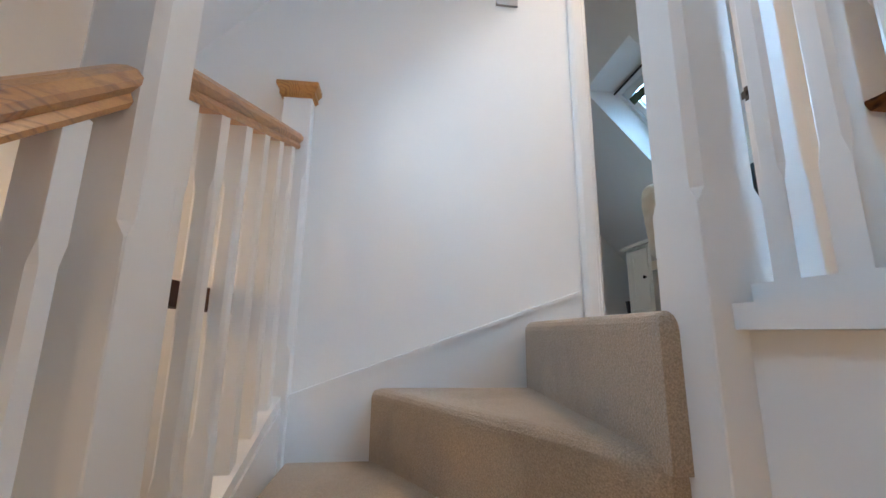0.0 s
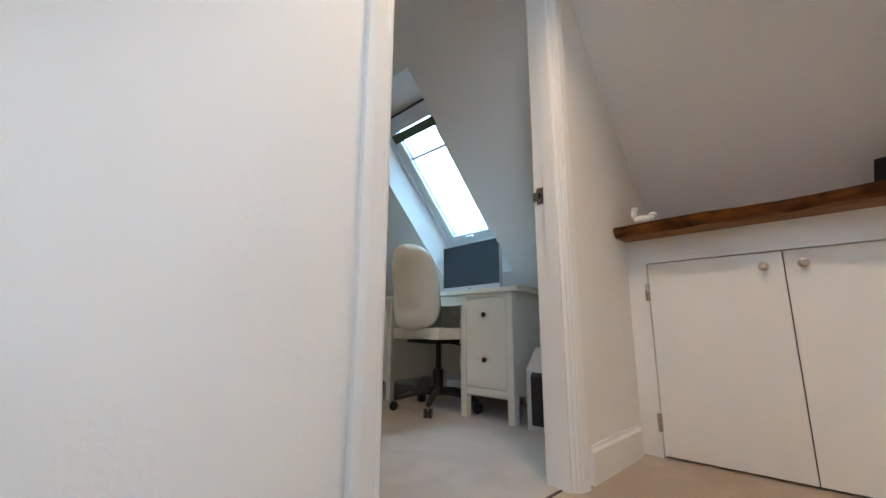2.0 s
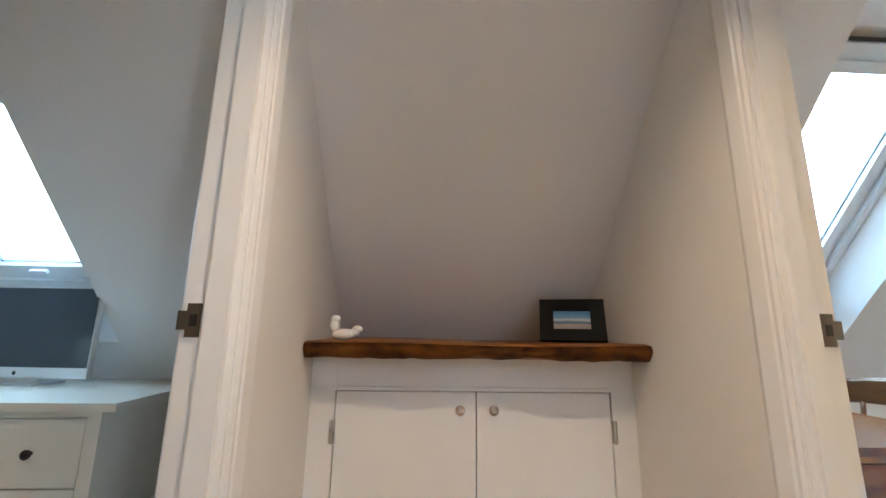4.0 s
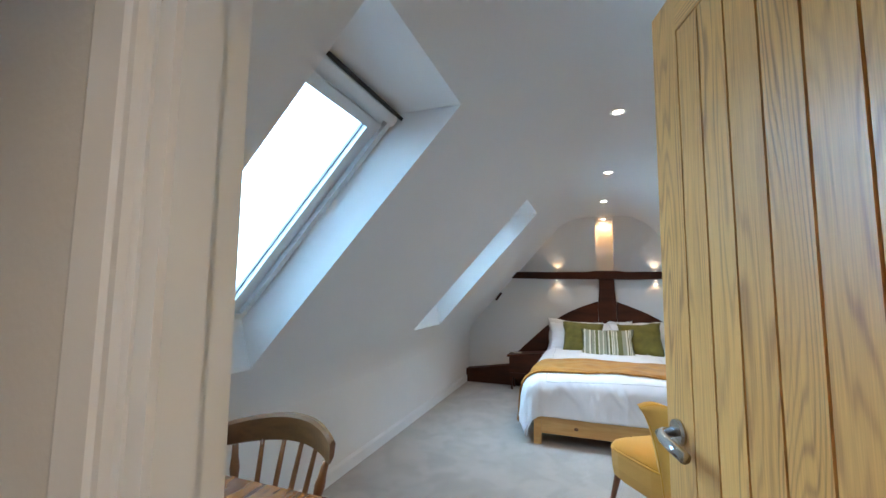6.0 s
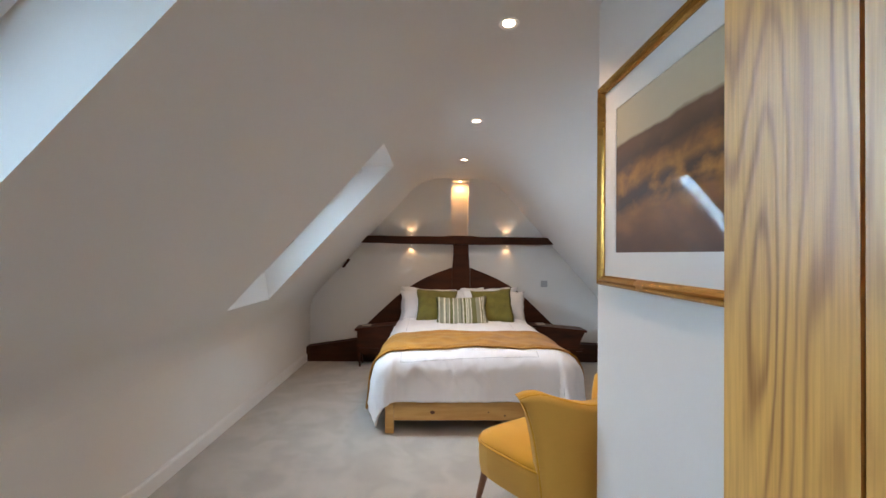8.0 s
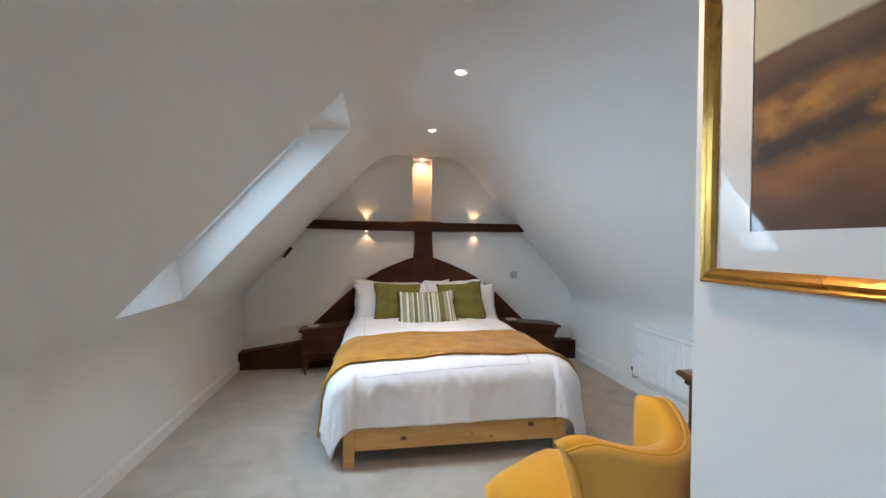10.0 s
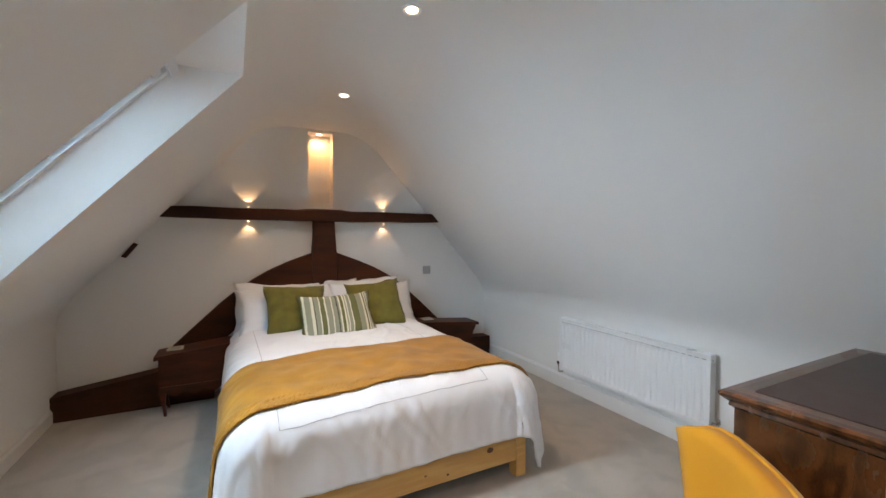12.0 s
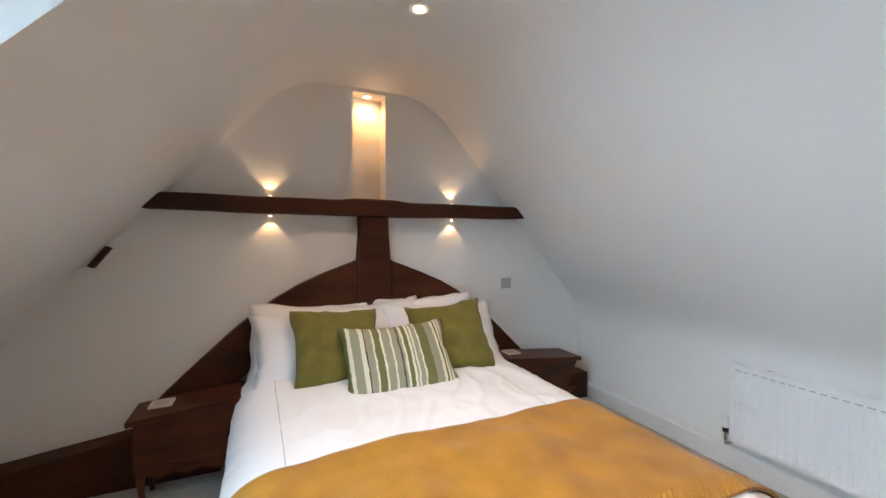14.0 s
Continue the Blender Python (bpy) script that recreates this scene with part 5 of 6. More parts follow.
# local y points back to the gable (-x after the turn); a positive lean tips the top towards it
pillow("pillow", 0.72, 0.47, 0.17, (5.195, -1.47, 0.685), 2, 24, LINEN, "white cotton pillow propped against the dark timber brace", 0.0, 1, -2)
pillow("pillow", 0.72, 0.47, 0.17, (5.195, -2.20, 0.690), -2, 22, LINEN, "white cotton pillow behind the olive cushion near the radiator", 0.0, 2, 2)
pillow("pillow", 0.76, 0.48, 0.16, (5.035, -1.52, 0.690), 3, 42, LINEN, "white flanged cotton pillow leaning in the front of the stack", 0.10, 3, 1)
pillow("pillow", 0.76, 0.46, 0.16, (5.01, -2.22, 0.690), -4, 36, LINEN, "white flanged cotton pillow leaning in front near the radiator", 0.10, 4, -1)
pillow("pillow", 0.62, 0.44, 0.15, (5.13, -1.86, 0.700), 5, 30, LINEN, "white crumpled pillow tucked between the two stacks", 0.12, 9, 4)
pillow("cushion", 0.47, 0.47, 0.14, (4.865, -1.565, 0.720), 4, 43, OLIVE, "square olive green velvet cushion beside the striped one", 0, 5, -2, "cushion", "olive cushions")
pillow("cushion", 0.46, 0.43, 0.14, (4.80, -2.175, 0.730), -10, 32, OLIVE, "square olive green velvet cushion tilted on the radiator side", 0, 6, 5, "cushion", "olive cushions")
pillow("cushion", 0.56, 0.40, 0.13, (4.650, -1.825, 0.692), -3, 45, STRIPES, "oblong cushion striped in green, grey and cream", 0, 7, 2, "cushion")


# ---- bedside chests ----


def bedside(name, x0, x1, y0, y1, flare, label, book_y):
    """A low dark chest on shaped feet; flare: how far its wall-side end leans out."""
    root = thing(name, (0, 0, 0), label, "bedside chest")
    lo, hi = (y1, y0) if y0 > y1 else (y0, y1)
    z_lo, z_hi = (0.488, 0.438) if flare == 0 else (0.434, 0.490)      # the old lid falls a little towards the eaves

    def lid(y):
        return z_lo + (z_hi - z_lo) * (y - lo) / (hi - lo)
    side = 0.006 if flare else 0.012
    body = [(lo + (0.11 if flare == -1 else 0.012), 0.185), (hi - 0.012, 0.185), (hi - side, lid(hi) - 0.027), (lo + side, lid(lo) - 0.027)]
    part("body", prismbm(body, x0 + 0.01, x1, "x", 0.004), ROOT, root)
    part("top", prismbm([(lo - 0.012, lid(lo) - 0.0265), (hi + 0.012, lid(hi) - 0.0265), (hi + 0.012, lid(hi)), (lo - 0.012, lid(lo))], x0 - 0.012, x1, "x", 0.009, 3), ROOT, root, "dark polished top with a rounded edge")
    scallop = [(lo + 0.03, 0.184)]
    m = 12
    for i in range(m + 1):
        t = i / m
        scallop.append((lo + 0.05 + (hi - lo - 0.10) * t, 0.150 + 0.018 * math.cos(t * math.pi * 6)))
    scallop.append((hi - 0.03, 0.184))
    part("apron", prismbm(scallop, x0 + 0.014, x0 + 0.030, "x"), ROOT, root, "scalloped apron")
    for y in (lo + (0.12 if flare == -1 else 0.035), hi - 0.035):
        for x in (x0 + 0.03, x1 - 0.04):
            part("leg", prismbm([(y - 0.022, 0.0), (y - 0.004, 0.0), (y + 0.004, 0.06), (y + 0.022, 0.184), (y - 0.022, 0.184), (y - 0.012, 0.08)], x - 0.014, x + 0.014, "x", 0.003), ROOT, root)
    part("moulding", boxbm(x0 + 0.003, x0 + 0.010, lo + 0.02, hi - 0.02, 0.195, 0.215, 0.003), ROOT, root)
    c = thing("coaster", (x0 + 0.13, book_y, lid(book_y) + 0.003), "small pale square coaster on the bedside chest", "coaster", "coasters")
    part("tile", boxbm(-0.05, 0.05, -0.05, 0.05, 0, 0.008, 0.002), CANVAS, c)
    part("motif", boxbm(-0.03, 0.03, -0.03, 0.03, 0.008, 0.0095), STITCH, c, "faint grey motif")


bedside("bedside_chest", 4.99, 5.222, -0.635, -1.095, 0, "dark old wooden chest on shaped feet beside the bed", -0.74)
bedside("bedside_chest", 4.99, 5.222, -2.685, -3.30, -1, "dark old chest with one raked end beside bed and radiator", -2.80)

# ---- radiator ----


def radiator():
    root = thing("radiator", (0, 0, 0), "white ribbed panel radiator with steel valves on the knee wall", "radiator")
    x0, x1, z0, z1, yf = 2.895, 4.097, 0.183, 0.610, -3.552
    bm = bmesh.new()
    n = 29
    pitch = (x1 - x0 - 0.036) / n
    prof = [(x0, 0.0), (x0 + 0.018, 0.0)]
    for k in range(n):
        s = x0 + 0.018 + k * pitch
        prof += [(s + pitch * 0.16, 0.0), (s + pitch * 0.30, -0.0055), (s + pitch * 0.70, -0.0055), (s + pitch * 0.84, 0.0)]
    prof += [(x1 - 0.018, 0.0), (x1, 0.0)]
    zs = [(z0, 0), (z0 + 0.022, 0), (z0 + 0.040, 1), (z1 - 0.045, 1), (z1 - 0.030, 0), (z1, 0)]
    g = [[bm.verts.new((x, yf + d * f, z)) for x, d in prof] for z, f in zs]
    for a, b in zip(g, g[1:]):
        for i in range(len(prof) - 1):
            bm.faces.new((a[i], a[i + 1], b[i + 1], b[i]))
    part("front_panel", bm, RADI, root, "white pressed panel with upright ribs")
    part("back_panel", boxbm(x0 + 0.01, x1 - 0.01, -3.600, -3.588, z0 + 0.01, z1 - 0.012, 0.003), RADI, root)
    for x in (x0 - 0.001, x1 - 0.003):
        part("side_cover", boxbm(x, x + 0.004, -3.606, yf + 0.001, z0, z1 + 0.002, 0.001), RADI, root)
    bm = boxbm(x0, x1, -3.606, yf + 0.002, z1, z1 + 0.006, 0.002)
    for k in range(34):
        s = x0 + 0.03 + k * (x1 - x0 - 0.06) / 34
        box(bm, s, s + 0.018, -3.585, -3.572, z1 + 0.006, z1 + 0.0075)
    part("grille", bm, RADI, root, "white top grille with slots")
    # raised grey strips give the shade of the slots by their colour
    bm = bmesh.new()
    for k in range(n):
        s = x0 + 0.018 + (k + 0.18) * pitch
        box(bm, s, s + pitch * 0.64, yf + 0.0001, yf + 0.0022, z1 - 0.027, z1 - 0.0225)
    part("slot_shadows", bm, MATS["grey_plastic_and_slots"], root, "row of fine grey strips for the shade in the slots")
    for x, tall in ((x1 + 0.035, True), (x0 - 0.035, False)):
        v = part("valve", tubebm([(x, -3.629, 0.142), (x, -3.592, 0.142), (x, -3.582, 0.148), (x, -3.58, 0.160), (x, -3.58, 0.205)], 0.0085, 12), STEEL, root, "chrome pipe tail and valve")
        s = -1 if x > x1 else 1
        part("elbow", tubebm([(x, -3.58, 0.212), (x + s * 0.036, -3.58, 0.212)], 0.011, 12), STEEL, v)
        if tall:
            part("thermostat", lathebm([(0.012, 0.0), (0.016, 0.006), (0.017, 0.05), (0.013, 0.075), (0.006, 0.082)], Matrix.Translation((x, -3.58, 0.225)), 16), GLOSS, v, "white thermostatic head")
            part("collar", lathebm([(0.015, 0.0), (0.017, 0.004), (0.017, 0.026), (0.014, 0.030)], Matrix.Translation((x, -3.58, 0.212)), 14), DARKMETAL_AND_SHADE, v, "dark chrome collar")
        else:
            part("cap", lathebm([(0.011, 0.0), (0.013, 0.004), (0.013, 0.022), (0.008, 0.028)], Matrix.Translation((x, -3.58, 0.222)), 14), STEEL, v)
        part("vent_plug", lathebm([(0.010, 0), (0.010, 0.006)], Matrix.Translation((x1 if x > x1 else x0, -3.57, z1 - 0.03)) @ Matrix.Rotation(radians(90 if x > x1 else -90), 4, "Y"), 12), STEEL, root)


radiator()

# ---- dresser ----


def dresser():
    root = thing("chest_of_drawers", (0, 0, 0), "dark polished wooden chest with moulded top behind the yellow chair", "chest of drawers")
    x0, x1, y0, y1, top = 1.838, 2.262, -3.445, -2.468, 0.83
    part("carcass", boxbm(x0, x1 - 0.02, y0 + 0.02, y1 - 0.014, 0.06, top - 0.056, 0.003), DRESS, root)
    bm = bmesh.new()
    rings = []
    for o, z in ((0.0, top - 0.055), (0.012, top - 0.046), (0.010, top - 0.036), (0.028, top - 0.020), (0.032, top - 0.010), (0.026, top - 0.002), (0.004, top)):
        rings.append([bm.verts.new(p) for p in ((x0, y0 + 0.01 - o, z), (x1 - 0.020 + o, y0 + 0.01 - o, z), (x1 - 0.020 + o, y1 - 0.014 + o, z), (x0, y1 - 0.014 + o, z))])
    for a, b in zip(rings, rings[1:]):
        for i in range(4):
            bm.faces.new((a[i], a[(i + 1) % 4], b[(i + 1) % 4], b[i]))
    bm.faces.new(rings[0][::-1])
    bm.faces.new(rings[-1])
    part("top", bm, DRESS, root, "dark moulded top")
    part("leather_inset", boxbm(x0 + 0.03, x1 - 0.055, y0 + 0.05, y1 - 0.055, top + 0.0003, top + 0.0025), material("dark_leather", (0.045, 0.032, 0.03), 0.5, second=(0.065, 0.045, 0.04), scale=12, bump=0.2), root, "dull dark writing surface")
    n = 3
    for k in range(n):
        z = 0.10 + k * 0.22
        d = part("drawer", boxbm(x1 - 0.020, x1 - 0.006, y0 + 0.05, y1 - 0.045, z, z + 0.20, 0.004), DRESS, root)
        for y in (-3.2, -2.72):
            part("knob", lathebm([(0.008, 0), (0.008, 0.012), (0.018, 0.020), (0.014, 0.030)], Matrix.Translation((x1 - 0.006, y, z + 0.10)) @ Matrix.Rotation(radians(90), 4, "Y"), 14), DRESS, d)
    for x in (x0 + 0.05, x1 - 0.06):
        for y in (y0 + 0.06, y1 - 0.06):
            part("foot", lathebm([(0.022, 0), (0.034, 0.02), (0.028, 0.0595)], Matrix.Translation((x, y, 0)), 14), DRESS, root)


dresser()

# ---- yellow cocktail chair ----


def cocktail_chair():
    """Origin on the floor under the seat; it faces +y."""
    root = thing("cocktail_chair", (2.133, -2.12, 0), "mustard velvet cocktail chair with winged back and tapered legs", "chair", turn=-58)
    # seat
    bm = bmesh.new()
    n = 28
    def outline(k, z):
        w0, w1, d0, d1 = 0.205, 0.245, -0.09, 0.40
        pts = []
        for i in range(n):
            a = 2 * math.pi * i / n
            c, s = math.cos(a), math.sin(a)
            p = 5.0
            rr = 1 / (abs(c) ** p + abs(s) ** p) ** (1 / p)
            x, y = rr * c, rr * s
            yy = (d0 + d1) / 2 + y * (d1 - d0) / 2
            ww = w0 + (w1 - w0) * (yy - d0) / (d1 - d0)
            pts.append((x * ww * k, (yy - 0.11) * k + 0.11, z))
        return pts
    rings = []
    for k, z in ((0.90, 0.235), (0.97, 0.25), (1.0, 0.30), (1.01, 0.37), (1.0, 0.395)):
        rings.append([bm.verts.new(p) for p in outline(k, z)])
    for a, b in zip(rings, rings[1:]):
        for i in range(n):
            bm.faces.new((a[i], a[(i + 1) % n], b[(i + 1) % n], b[i]))
    bm.faces.new(rings[0][::-1])
    bm.faces.new(rings[-1])
    part("seat_base", bm, PALE, root, "pale mustard seat side", smooth=False)
    bm = bmesh.new()
    rings = []
    for k, z in ((1.0, 0.396), (0.995, 0.408), (0.95, 0.425), (0.80, 0.440), (0.5, 0.452), (0.2, 0.456)):
        rings.append([bm.verts.new(p) for p in outline(k, z)])
    for a, b in zip(rings, rings[1:]):
        for i in range(n):
            bm.faces.new((a[i], a[(i + 1) % n], b[(i + 1) % n], b[i]))
    bm.faces.new(rings[0][::-1])
    bm.faces.new(rings[-1])
    part("seat_cushion", bm, MUSTARD, root, "domed mustard velvet seat", smooth=True)
    bm = bmesh.new()
    tube(bm, [p for p in outline(1.005, 0.396)] + [outline(1.005, 0.396)[0]], 0.006, 8)
    part("seat_piping", bm, MUSTARD, root, smooth=True)
    # back: a curved shell, wider and winged at the top
    nu, nv = 24, 16

    def back_pt(u, v, off):
        # u -1..1 across, v 0..1 up
        half = 0.212 + 0.016 * v + 0.068 * v ** 3
        wing = abs(u) ** 2.0
        x = u * half
        y = -0.055 + 0.055 * v - (0.13 + 0.06 * v) * (1 - wing)
        ztop = 0.700 + 0.074 * abs(u) ** 2.0
        z = 0.255 + (ztop - 0.255) * v - 0.058 * max(0.0, (abs(u) - 0.74) / 0.26) ** 2 * v ** 6
        nx, ny = -math.copysign(1, u) * 0.45 * wing, 1.0
        ln = math.hypot(nx, ny)
        return Vector((x + nx / ln * off, y + ny / ln * off, z))

    def shell(sign):
        bm = bmesh.new()
        g = [[bm.verts.new(back_pt(-1 + 2 * i / nu, j / nv, sign * 0.052 * (1.3 if sign > 0 else 0.4) * (1 - 0.12 * max(abs(-1 + 2 * i / nu) ** 14, (j / nv) ** 16)))) for i in range(nu + 1)] for j in range(nv + 1)]
        h = [[bm.verts.new(back_pt(-1 + 2 * i / nu, j / nv, 0.0)) for i in range(nu + 1)] for j in range(nv + 1)]
        for j in range(nv):
            for i in range(nu):
                bm.faces.new((g[j][i], g[j][i + 1], g[j + 1][i + 1], g[j + 1][i]))
                bm.faces.new((h[j][i], h[j + 1][i], h[j + 1][i + 1], h[j][i + 1]))
        for j in range(nv):
            bm.faces.new((g[j][0], g[j + 1][0], h[j + 1][0], h[j][0]))
            bm.faces.new((g[j][nu], h[j][nu], h[j + 1][nu], g[j + 1][nu]))
        for i in range(nu):
            bm.faces.new((g[0][i], h[0][i], h[0][i + 1], g[0][i + 1]))
            bm.faces.new((g[nv][i], g[nv][i + 1], h[nv][i + 1], h[nv][i]))
        return bm
    for bx in (-0.10, 0.0, 0.10):
        spot_at = back_pt(bx / 0.25, 0.72, 0.064)
        part("button", lathebm([(0.004, -0.004), (0.011, 0.0), (0.010, 0.004), (0.004, 0.007)], Matrix.Translation(spot_at) @ Matrix.Rotation(radians(-90), 4, "X"), 14), PALE, root, "small covered button", smooth=True)
    part("back_outer", shell(-1), PALE, root, "pale mustard velvet back", smooth=True)
    part("back_inner", shell(1), MUSTARD, root, "mustard velvet inside of the back", smooth=True)
    edge = [back_pt(-1, j / nv, -0.004) for j in range(nv + 1)] + [back_pt(-1 + 2 * i / nu, 1, -0.004) for i in range(1, nu + 1)] + [back_pt(1, 1 - j / nv, -0.004) for j in range(1, nv + 1)]
    part("back_piping", tubebm(edge, 0.006, 8), MUSTARD, root, smooth=True)
    for x, y, sx, sy in ((-0.19, 0.34, -1, 1), (0.19, 0.34, 1, 1), (-0.16, -0.11, -1, -1), (0.16, -0.11, 1, -1)):
        part("leg", tubebm([(x + sx * 0.035, y + sy * 0.045, 0.0), (x, y, 0.242)], [0.0095, 0.019], 14), LEG, root, "tapered reddish wooden leg", smooth=False)
    return root


cocktail_chair()

# ---- framed picture ----


def framed_picture():
    root = thing("framed_picture", (1.315, -2.1298, 1.2), "large gilt-framed moorland painting on the white wall", "picture frame")
    w, h = 0.955, 0.715
    bm = bmesh.new()
    rings = []
    prof = [(0.0, 0.0), (0.0, 0.018), (0.006, 0.024), (0.012, 0.019), (0.020, 0.024), (0.028, 0.017), (0.034, 0.010), (0.034, 0.0)]
    for o, t in prof:
        rings.append([bm.verts.new(p) for p in ((-w / 2 + o, t, o), (w / 2 - o, t, o), (w / 2 - o, t, h - o), (-w / 2 + o, t, h - o))])
    for a, b in zip(rings, rings[1:]):
        for i in range(4):
            bm.faces.new((a[i], a[(i + 1) % 4], b[(i + 1) % 4], b[i]))
    part("frame", bm, GOLD, root, "stepped gilt moulding")
    mw = 0.115
    bm = bmesh.new()
    loops = [[bm.verts.new(p) for p in ((-w / 2 + o, t, o), (w / 2 - o, t, o), (w / 2 - o, t, h - o), (-w / 2 + o, t, h - o))]
             for o, t in ((0.034, 0.001), (0.034, 0.005), (mw, 0.005), (mw, 0.001))]
    for k in range(4):
        a, b = loops[k], loops[(k + 1) % 4]
        for i in range(4):
            bm.faces.new((a[i], a[(i + 1) % 4], b[(i + 1) % 4], b[i]))
    part("mount", bm, MOUNT, root, "cream card mount")
    part("painting", boxbm(-w / 2 + mw, w / 2 - mw, 0.0008, 0.0028, mw, h - mw), MOOR, root, "brown moorland hill under a pale sky")


framed_picture()

# ---- drop-leaf table and spindle-back chair under the first roof window ----


def drop_leaf_table():
    root = thing("drop_leaf_table", (0, 0, 0), "polished mahogany drop-leaf table with a light banded edge", "table")
    x0, x1, y0, y1, z = 0.05, 0.655, -1.12, -0.22, 0.74
    part("tabletop", boxbm(x0, x1, y0, y1, z - 0.020, z, 0.006, 3), MAHOG, root, "glossy figured mahogany top")
    part("edge_band", boxbm(x0 + 0.012, x1 - 0.004, y0 + 0.003, y0 + 0.016, z - 0.034, z - 0.0205, 0.003), EDGE, root, "light yellow edge band")
    part("leaf", boxbm(x0 + 0.01, x1 - 0.006, y0 - 0.001, y0 + 0.014, z - 0.34, z - 0.036, 0.005), MAHOG, root, "hanging mahogany leaf")
    part("end_panel", boxbm(x1 - 0.05, x1 - 0.025, y0 + 0.06, y1 - 0.05, z - 0.13, z - 0.0205, 0.003), MAHOG, root)
    for x in (x0 + 0.06, x1 - 0.07):
        for y in (y0 + 0.07, y1 - 0.06):
            part("leg", lathebm([(0.016, 0.0), (0.022, 0.03), (0.015, 0.08), (0.02, 0.3), (0.026, 0.52), (0.018, 0.56), (0.028, 0.60), (0.028, z - 0.021)], Matrix.Translation((x, y, 0)), 16), MAHOG, root, smooth=False)
    part("frame", boxbm(x0 + 0.04, x1 - 0.055, y0 + 0.055, y1 - 0.045, z - 0.11, z - 0.0205, 0.003), MAHOG, root)


drop_leaf_table()


def spindle_chair():
    """Origin on the floor under the seat; its back is on the +x side."""
    root = thing("spindle_back_chair", (0.66, -0.63, 0), "honey-coloured wooden kitchen chair with curved rail and turned spindles", "chair", turn=0)
    bm = bmesh.new()
    n = 32
    rings = []
    for k, z in ((0.90, 0.415), (0.99, 0.425), (1.0, 0.440), (0.96, 0.450), (0.6, 0.444)):
        r = []
        for i in range(n):
            a = 2 * math.pi * i / n
            c, s = math.cos(a), math.sin(a)
            rr = 1 / (abs(c) ** 3 + abs(s) ** 3) ** (1 / 3)
            r.append(bm.verts.new((rr * c * 0.20 * k, rr * s * 0.205 * k, z)))
        rings.append(r)
    for a, b in zip(rings, rings[1:]):
        for i in range(n):
            bm.faces.new((a[i], a[(i + 1) % n], b[(i + 1) % n], b[i]))
    bm.faces.new(rings[0][::-1])
    bm.faces.new(rings[-1])
    part("seat", bm, ELM, root)
    # top rail, bowed outwards, deeper in the middle, with rounded nibbed ends
    bm = bmesh.new()
    rows = []
    m = 28
    for i in range(m + 1):
        u = -1 + 2 * i / m
        y = u * 0.232
        x = 0.275 - 0.105 * u * u
        hgt = 0.098 - 0.016 * u * u
        if abs(u) > 0.93:
            hgt *= 1 - 0.30 * (abs(u) - 0.93) / 0.07
        zt = 0.842 - 0.030 * u * u
        zl = zt - hgt
        t = 0.013
        rows.append([bm.verts.new(p) for p in ((x - t, y, zl + 0.006), (x - t, y, zt - 0.012), (x - 0.004, y, zt), (x + 0.010, y, zt - 0.001), (x + t + 0.006, y, zt - 0.014), (x + t - 0.002, y, zl + 0.006), (x, y, zl))])
    k7 = 7
    for a, b in zip(rows, rows[1:]):
        for i in range(k7):
            bm.faces.new((a[i], a[(i + 1) % k7], b[(i + 1) % k7], b[i]))
    bm.faces.new(rows[0][::-1])
    bm.faces.new(rows[-1])
    part("top_rail", bm, ELM, root, "broad curved top rail", smooth=False)
    for k in range(6):
        u = -0.86 + 1.72 * k / 5
        yb, yt = u * 0.165, u * 0.225
        xb = 0.175 - 0.03 * u * u
        xt = 0.272 - 0.105 * u * u
        zt = 0.842 - 0.030 * u * u - 0.085
        pts, rad = [], []
        big = k in (0, 5)
        for j in range(9):
            t = j / 8
            pts.append((xb + (xt - xb) * t, yb + (yt - yb) * t, 0.444 + (zt - 0.444) * t))
            rad.append((0.011 if big else 0.0075) + (0.003 if big else 0.002) * math.sin(math.pi * t) + (0.004 if big and j == 6 else 0))
        part("spindle", tubebm(pts, rad, 10), SPINDLE, root, "turned reddish wooden spindle", smooth=True)
    for x, y in ((-0.14, -0.14), (-0.14, 0.14), (0.13, -0.13), (0.13, 0.13)):
        part("leg", tubebm([(x * 1.35, y * 1.35, 0.0), (x * 1.22, y * 1.22, 0.13), (x * 1.1, y * 1.1, 0.25), (x, y, 0.418)], [0.011, 0.018, 0.015, 0.017], 12), ELM, root, smooth=True)
    for y in (-0.16, 0.16):
        part("stretcher", tubebm([(-0.165, y * 1.02, 0.17), (0.155, y, 0.17)], 0.009, 10), ELM, root, smooth=True)


spindle_chair()

# ---- study ----


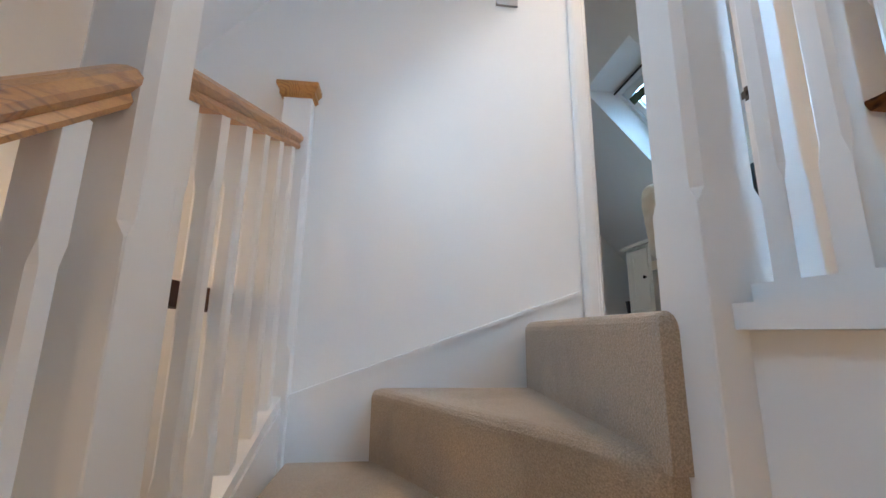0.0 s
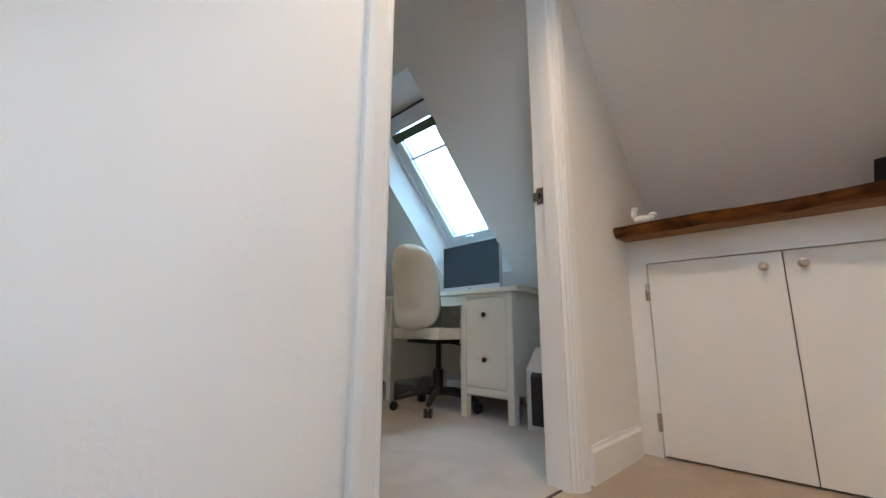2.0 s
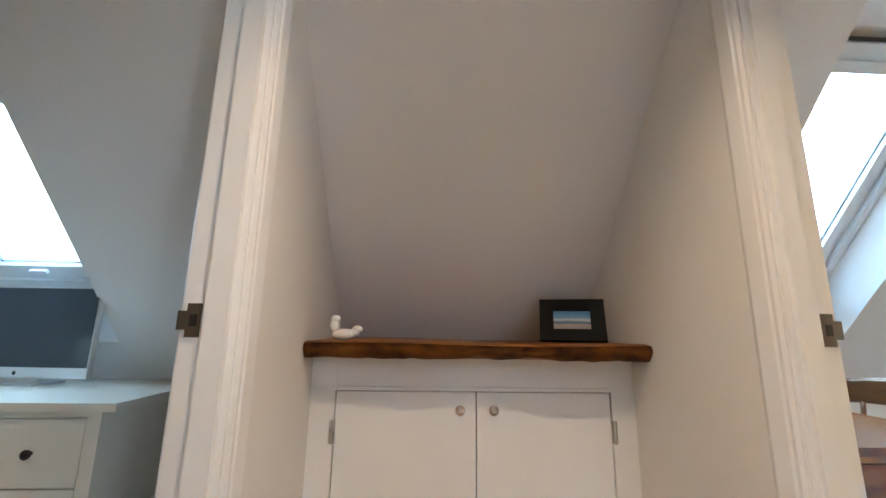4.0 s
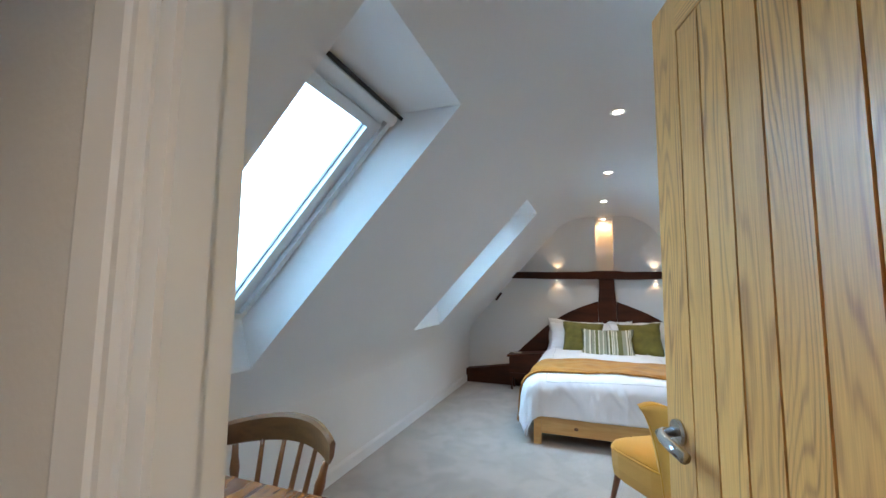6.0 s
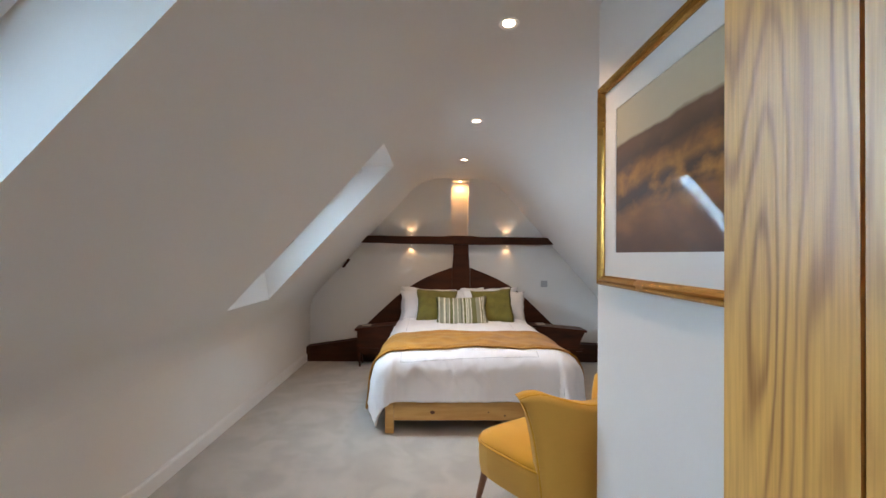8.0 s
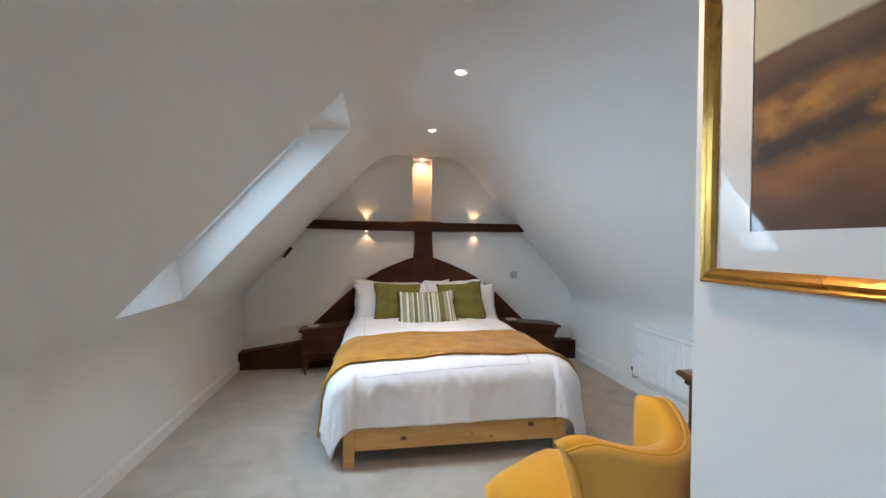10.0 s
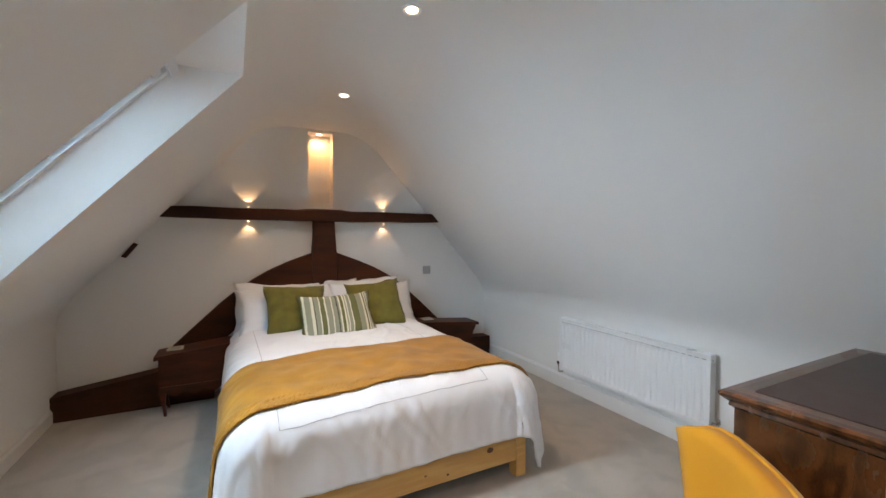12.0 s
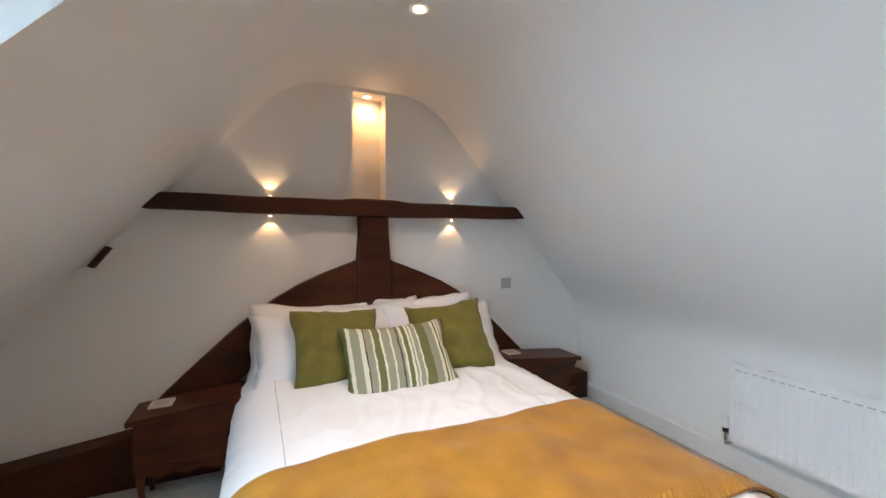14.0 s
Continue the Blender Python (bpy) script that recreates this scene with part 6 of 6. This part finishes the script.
def desk():
    root = thing("desk", (0, 0, 0), "cream painted wooden desk with drawer and door pedestals", "desk")
    yf, yb = -0.645, -0.05
    part("top", boxbm(-3.315, -1.755, yf - 0.03, yb + 0.02, 0.722, 0.748, 0.006, 3), CREAM, root)
    for x0, x1, kind in ((-2.205, -1.815, "drawers"), (-3.265, -2.905, "door")):
        part("pedestal", boxbm(x0 + 0.045, x1 - 0.045, yf + 0.018, yb, 0.135, 0.7215, 0.002), CREAM, root)
        for x in (x0, x1 - 0.043):
            for y in (yf, yb - 0.043):
                part("leg", boxbm(x, x + 0.043, y, y + 0.043, 0.0, 0.7215, 0.003), CREAM, root)
        part("side_panel", boxbm(x1 - 0.030, x1 - 0.012, yf + 0.044, yb - 0.044, 0.14, 0.7215, 0.002), CREAM, root)
        part("side_panel", boxbm(x0 + 0.012, x0 + 0.030, yf + 0.044, yb - 0.044, 0.14, 0.7215, 0.002), CREAM, root)
        part("top_rail", boxbm(x0 + 0.0435, x1 - 0.0435, yf + 0.004, yf + 0.017, 0.700, 0.7215, 0.001), CREAM, root)
        part("bottom_rail", boxbm(x0 + 0.0435, x1 - 0.0435, yf + 0.004, yf + 0.017, 0.132, 0.172, 0.002), CREAM, root)
        fronts = ((0.178, 0.488), (0.494, 0.694)) if kind == "drawers" else ((0.178, 0.694),)
        for z0, z1 in fronts:
            d = part("drawer" if kind == "drawers" else "door", boxbm(x0 + 0.047, x1 - 0.047, yf + 0.003, yf + 0.017, z0, z1, 0.002), CREAM, root)
            if kind == "door":
                bm = bmesh.new()
                for a in ((x0 + 0.05, x0 + 0.10, z0 + 0.003, z1 - 0.003), (x1 - 0.10, x1 - 0.05, z0 + 0.003, z1 - 0.003), (x0 + 0.10, x1 - 0.10, z0 + 0.003, z0 + 0.06), (x0 + 0.10, x1 - 0.10, z1 - 0.06, z1 - 0.003)):
                    box(bm, a[0], a[1], yf - 0.003, yf + 0.0028, a[2], a[3])
                part("panel_frame", bm, CREAM, d)
            kz = (z0 + z1) / 2 if kind == "drawers" else 0.44
            kx = (x0 + x1) / 2 if kind == "drawers" else x1 - 0.085
            part("knob", lathebm([(0.006, 0), (0.006, 0.01), (0.014, 0.015), (0.015, 0.022), (0.008, 0.027)], Matrix.Translation((kx, yf + (0.003 if kind == "drawers" else -0.003), kz)) @ Matrix.Rotation(radians(90), 4, "X"), 16), DARKMETAL_AND_SHADE, d, "dark round knob")
    part("kneehole_rail", boxbm(-2.905, -2.205, yf + 0.01, yf + 0.028, 0.655, 0.7215, 0.002), CREAM, root)
    part("back_panel", boxbm(-2.905, -2.205, yb - 0.03, yb - 0.015, 0.16, 0.70, 0.002), CREAM, root)


desk()


def monitor():
    root = thing("computer_monitor", (-2.4175, -0.30, 0.7485), "silver-edged flat computer screen switched off on the desk", "computer", turn=-4)
    w, h = 0.585, 0.36
    part("casing", boxbm(-w / 2, w / 2, -0.010, 0.016, 0.030, 0.030 + h, 0.006), SILVER, root)
    part("screen", boxbm(-w / 2 + 0.004, w / 2 - 0.004, -0.0125, -0.0105, 0.072, 0.028 + h), SCREEN, root, "dark glossy screen")
    part("chin", boxbm(-w / 2 + 0.004, w / 2 - 0.004, -0.0125, -0.0105, 0.031, 0.0715), SILVER, root, "silver lower band")
    part("maker_mark", lathebm([(0.008, 0), (0.008, 0.0006)], Matrix.Translation((0, -0.0126, 0.05)) @ Matrix.Rotation(radians(90), 4, "X"), 14), DARKMETAL_AND_SHADE, root)
    part("stand", boxbm(-0.09, 0.09, -0.02, 0.12, 0.0, 0.008, 0.003), SILVER, root)
    part("neck", boxbm(-0.07, 0.07, 0.018, 0.030, 0.008, 0.20, 0.003), SILVER, root)


monitor()


def office_chair():
    """Origin on the floor under the column; its back is to -y."""
    root = thing("office_chair", (-2.44, -0.61, 0), "swivel office chair with loose cream cover on black star base", "office chair", turn=-4)
    part("column", lathebm([(0.034, 0.09), (0.034, 0.25), (0.018, 0.252), (0.018, 0.43)], None, 18), DARKMETAL_AND_SHADE, root, "black gas lift column")
    part("mechanism", boxbm(-0.09, 0.09, -0.11, 0.11, 0.415, 0.445, 0.01), BLACK, root)
    part("lever", tubebm([(0.05, 0.02, 0.425), (0.19, 0.05, 0.405)], 0.005, 8), BLACK, root)
    part("seat", boxbm(-0.235, 0.235, -0.20, 0.26, 0.446, 0.515, 0.03, 4), CANVAS, root, "cream covered seat")
    bm = bmesh.new()
    rings = []
    for j in range(25):
        v = -1 + j / 12
        wide = max(0.02, 1 - abs(v) ** (3.2 if v > 0 else 5.0)) ** 0.42
        ring = []
        for i in range(32):
            a = 2 * math.pi * i / 32
            c, q = math.cos(a), math.sin(a)
            fold = 0.010 * noise.noise(Vector((c * 2, v * 5, q))) + 0.007 * (1 - min(1, abs(noise.noise(Vector((c * 3, v * 4.2, q * 2)))) * 6))
            x = 0.205 * wide * math.copysign(abs(c) ** 0.6, c)
            y = (0.058 * wide + fold) * math.copysign(abs(q) ** 0.8, q) + 0.05 * abs(c) ** 2 * wide - 0.03 * v * v
            ring.append(bm.verts.new((x * (1.02 - 0.06 * v), y, v * 0.275)))
        rings.append(ring)
    for a, b in zip(rings, rings[1:]):
        for i in range(32):
            bm.faces.new((a[i], a[(i + 1) % 32], b[(i + 1) % 32], b[i]))
    bm.faces.new(rings[0][::-1])
    bm.faces.new(rings[-1])
    bmesh.ops.transform(bm, matrix=Matrix.Translation((0, -0.235, 0.775)) @ Matrix.Rotation(radians(7), 4, "X"), verts=bm.verts)
    part("back_cover", bm, CANVAS, root, "creased cream cotton back cover", smooth=True)
    part("back_bar", boxbm(-0.03, 0.03, -0.235, -0.09, 0.425, 0.445, 0.004), BLACK, root)
    for k in range(5):
        a = math.radians(72 * k + 20)
        c, s = math.cos(a), math.sin(a)
        arm = part("base_arm", tubebm([(0.02 * c, 0.02 * s, 0.115), (0.15 * c, 0.15 * s, 0.105), (0.285 * c, 0.285 * s, 0.072)], [0.024, 0.019, 0.014], 10), BLACK, root, "black base arm", smooth=True)
        bm = bmesh.new()
        for o in (-0.014, 0.014):
            lathe(bm, [(0.010, -0.009), (0.027, -0.008), (0.027, 0.008), (0.010, 0.009)], Matrix.Translation((0.285 * c - s * o, 0.285 * s + c * o, 0.0275)) @ Matrix.Rotation(a, 4, "Z") @ Matrix.Rotation(radians(90), 4, "X"), 16)
        part("castor", bm, BLACK, arm)


office_chair()


def printer():
    root = thing("paper_shredder", (-1.60, -0.42, 0), "grey and black plastic shredder on floor beside the desk", "shredder")
    part("body", prismbm([(-0.24, 0.0), (-0.24, 0.30), (-0.14, 0.41), (0.14, 0.41), (0.16, 0.0)], -0.125, 0.16, "x", 0.015, 3), SILVER, root, "pale grey casing")
    part("front", prismbm([(-0.255, 0.03), (-0.255, 0.27), (-0.17, 0.37), (-0.16, 0.37), (-0.16, 0.03)], -0.09, 0.13, "x", 0.01), BLACK, root, "dark grey front panel")


printer()
_b = thing("waste_bin", (-3.46, -0.42, 0), "black wire waste bin beyond the desk", "bin")
part("bin", lathebm([(0.11, 0.0), (0.13, 0.26), (0.134, 0.265), (0.134, 0.27), (0.126, 0.27)], None, 28), BLACK, _b, smooth=False)
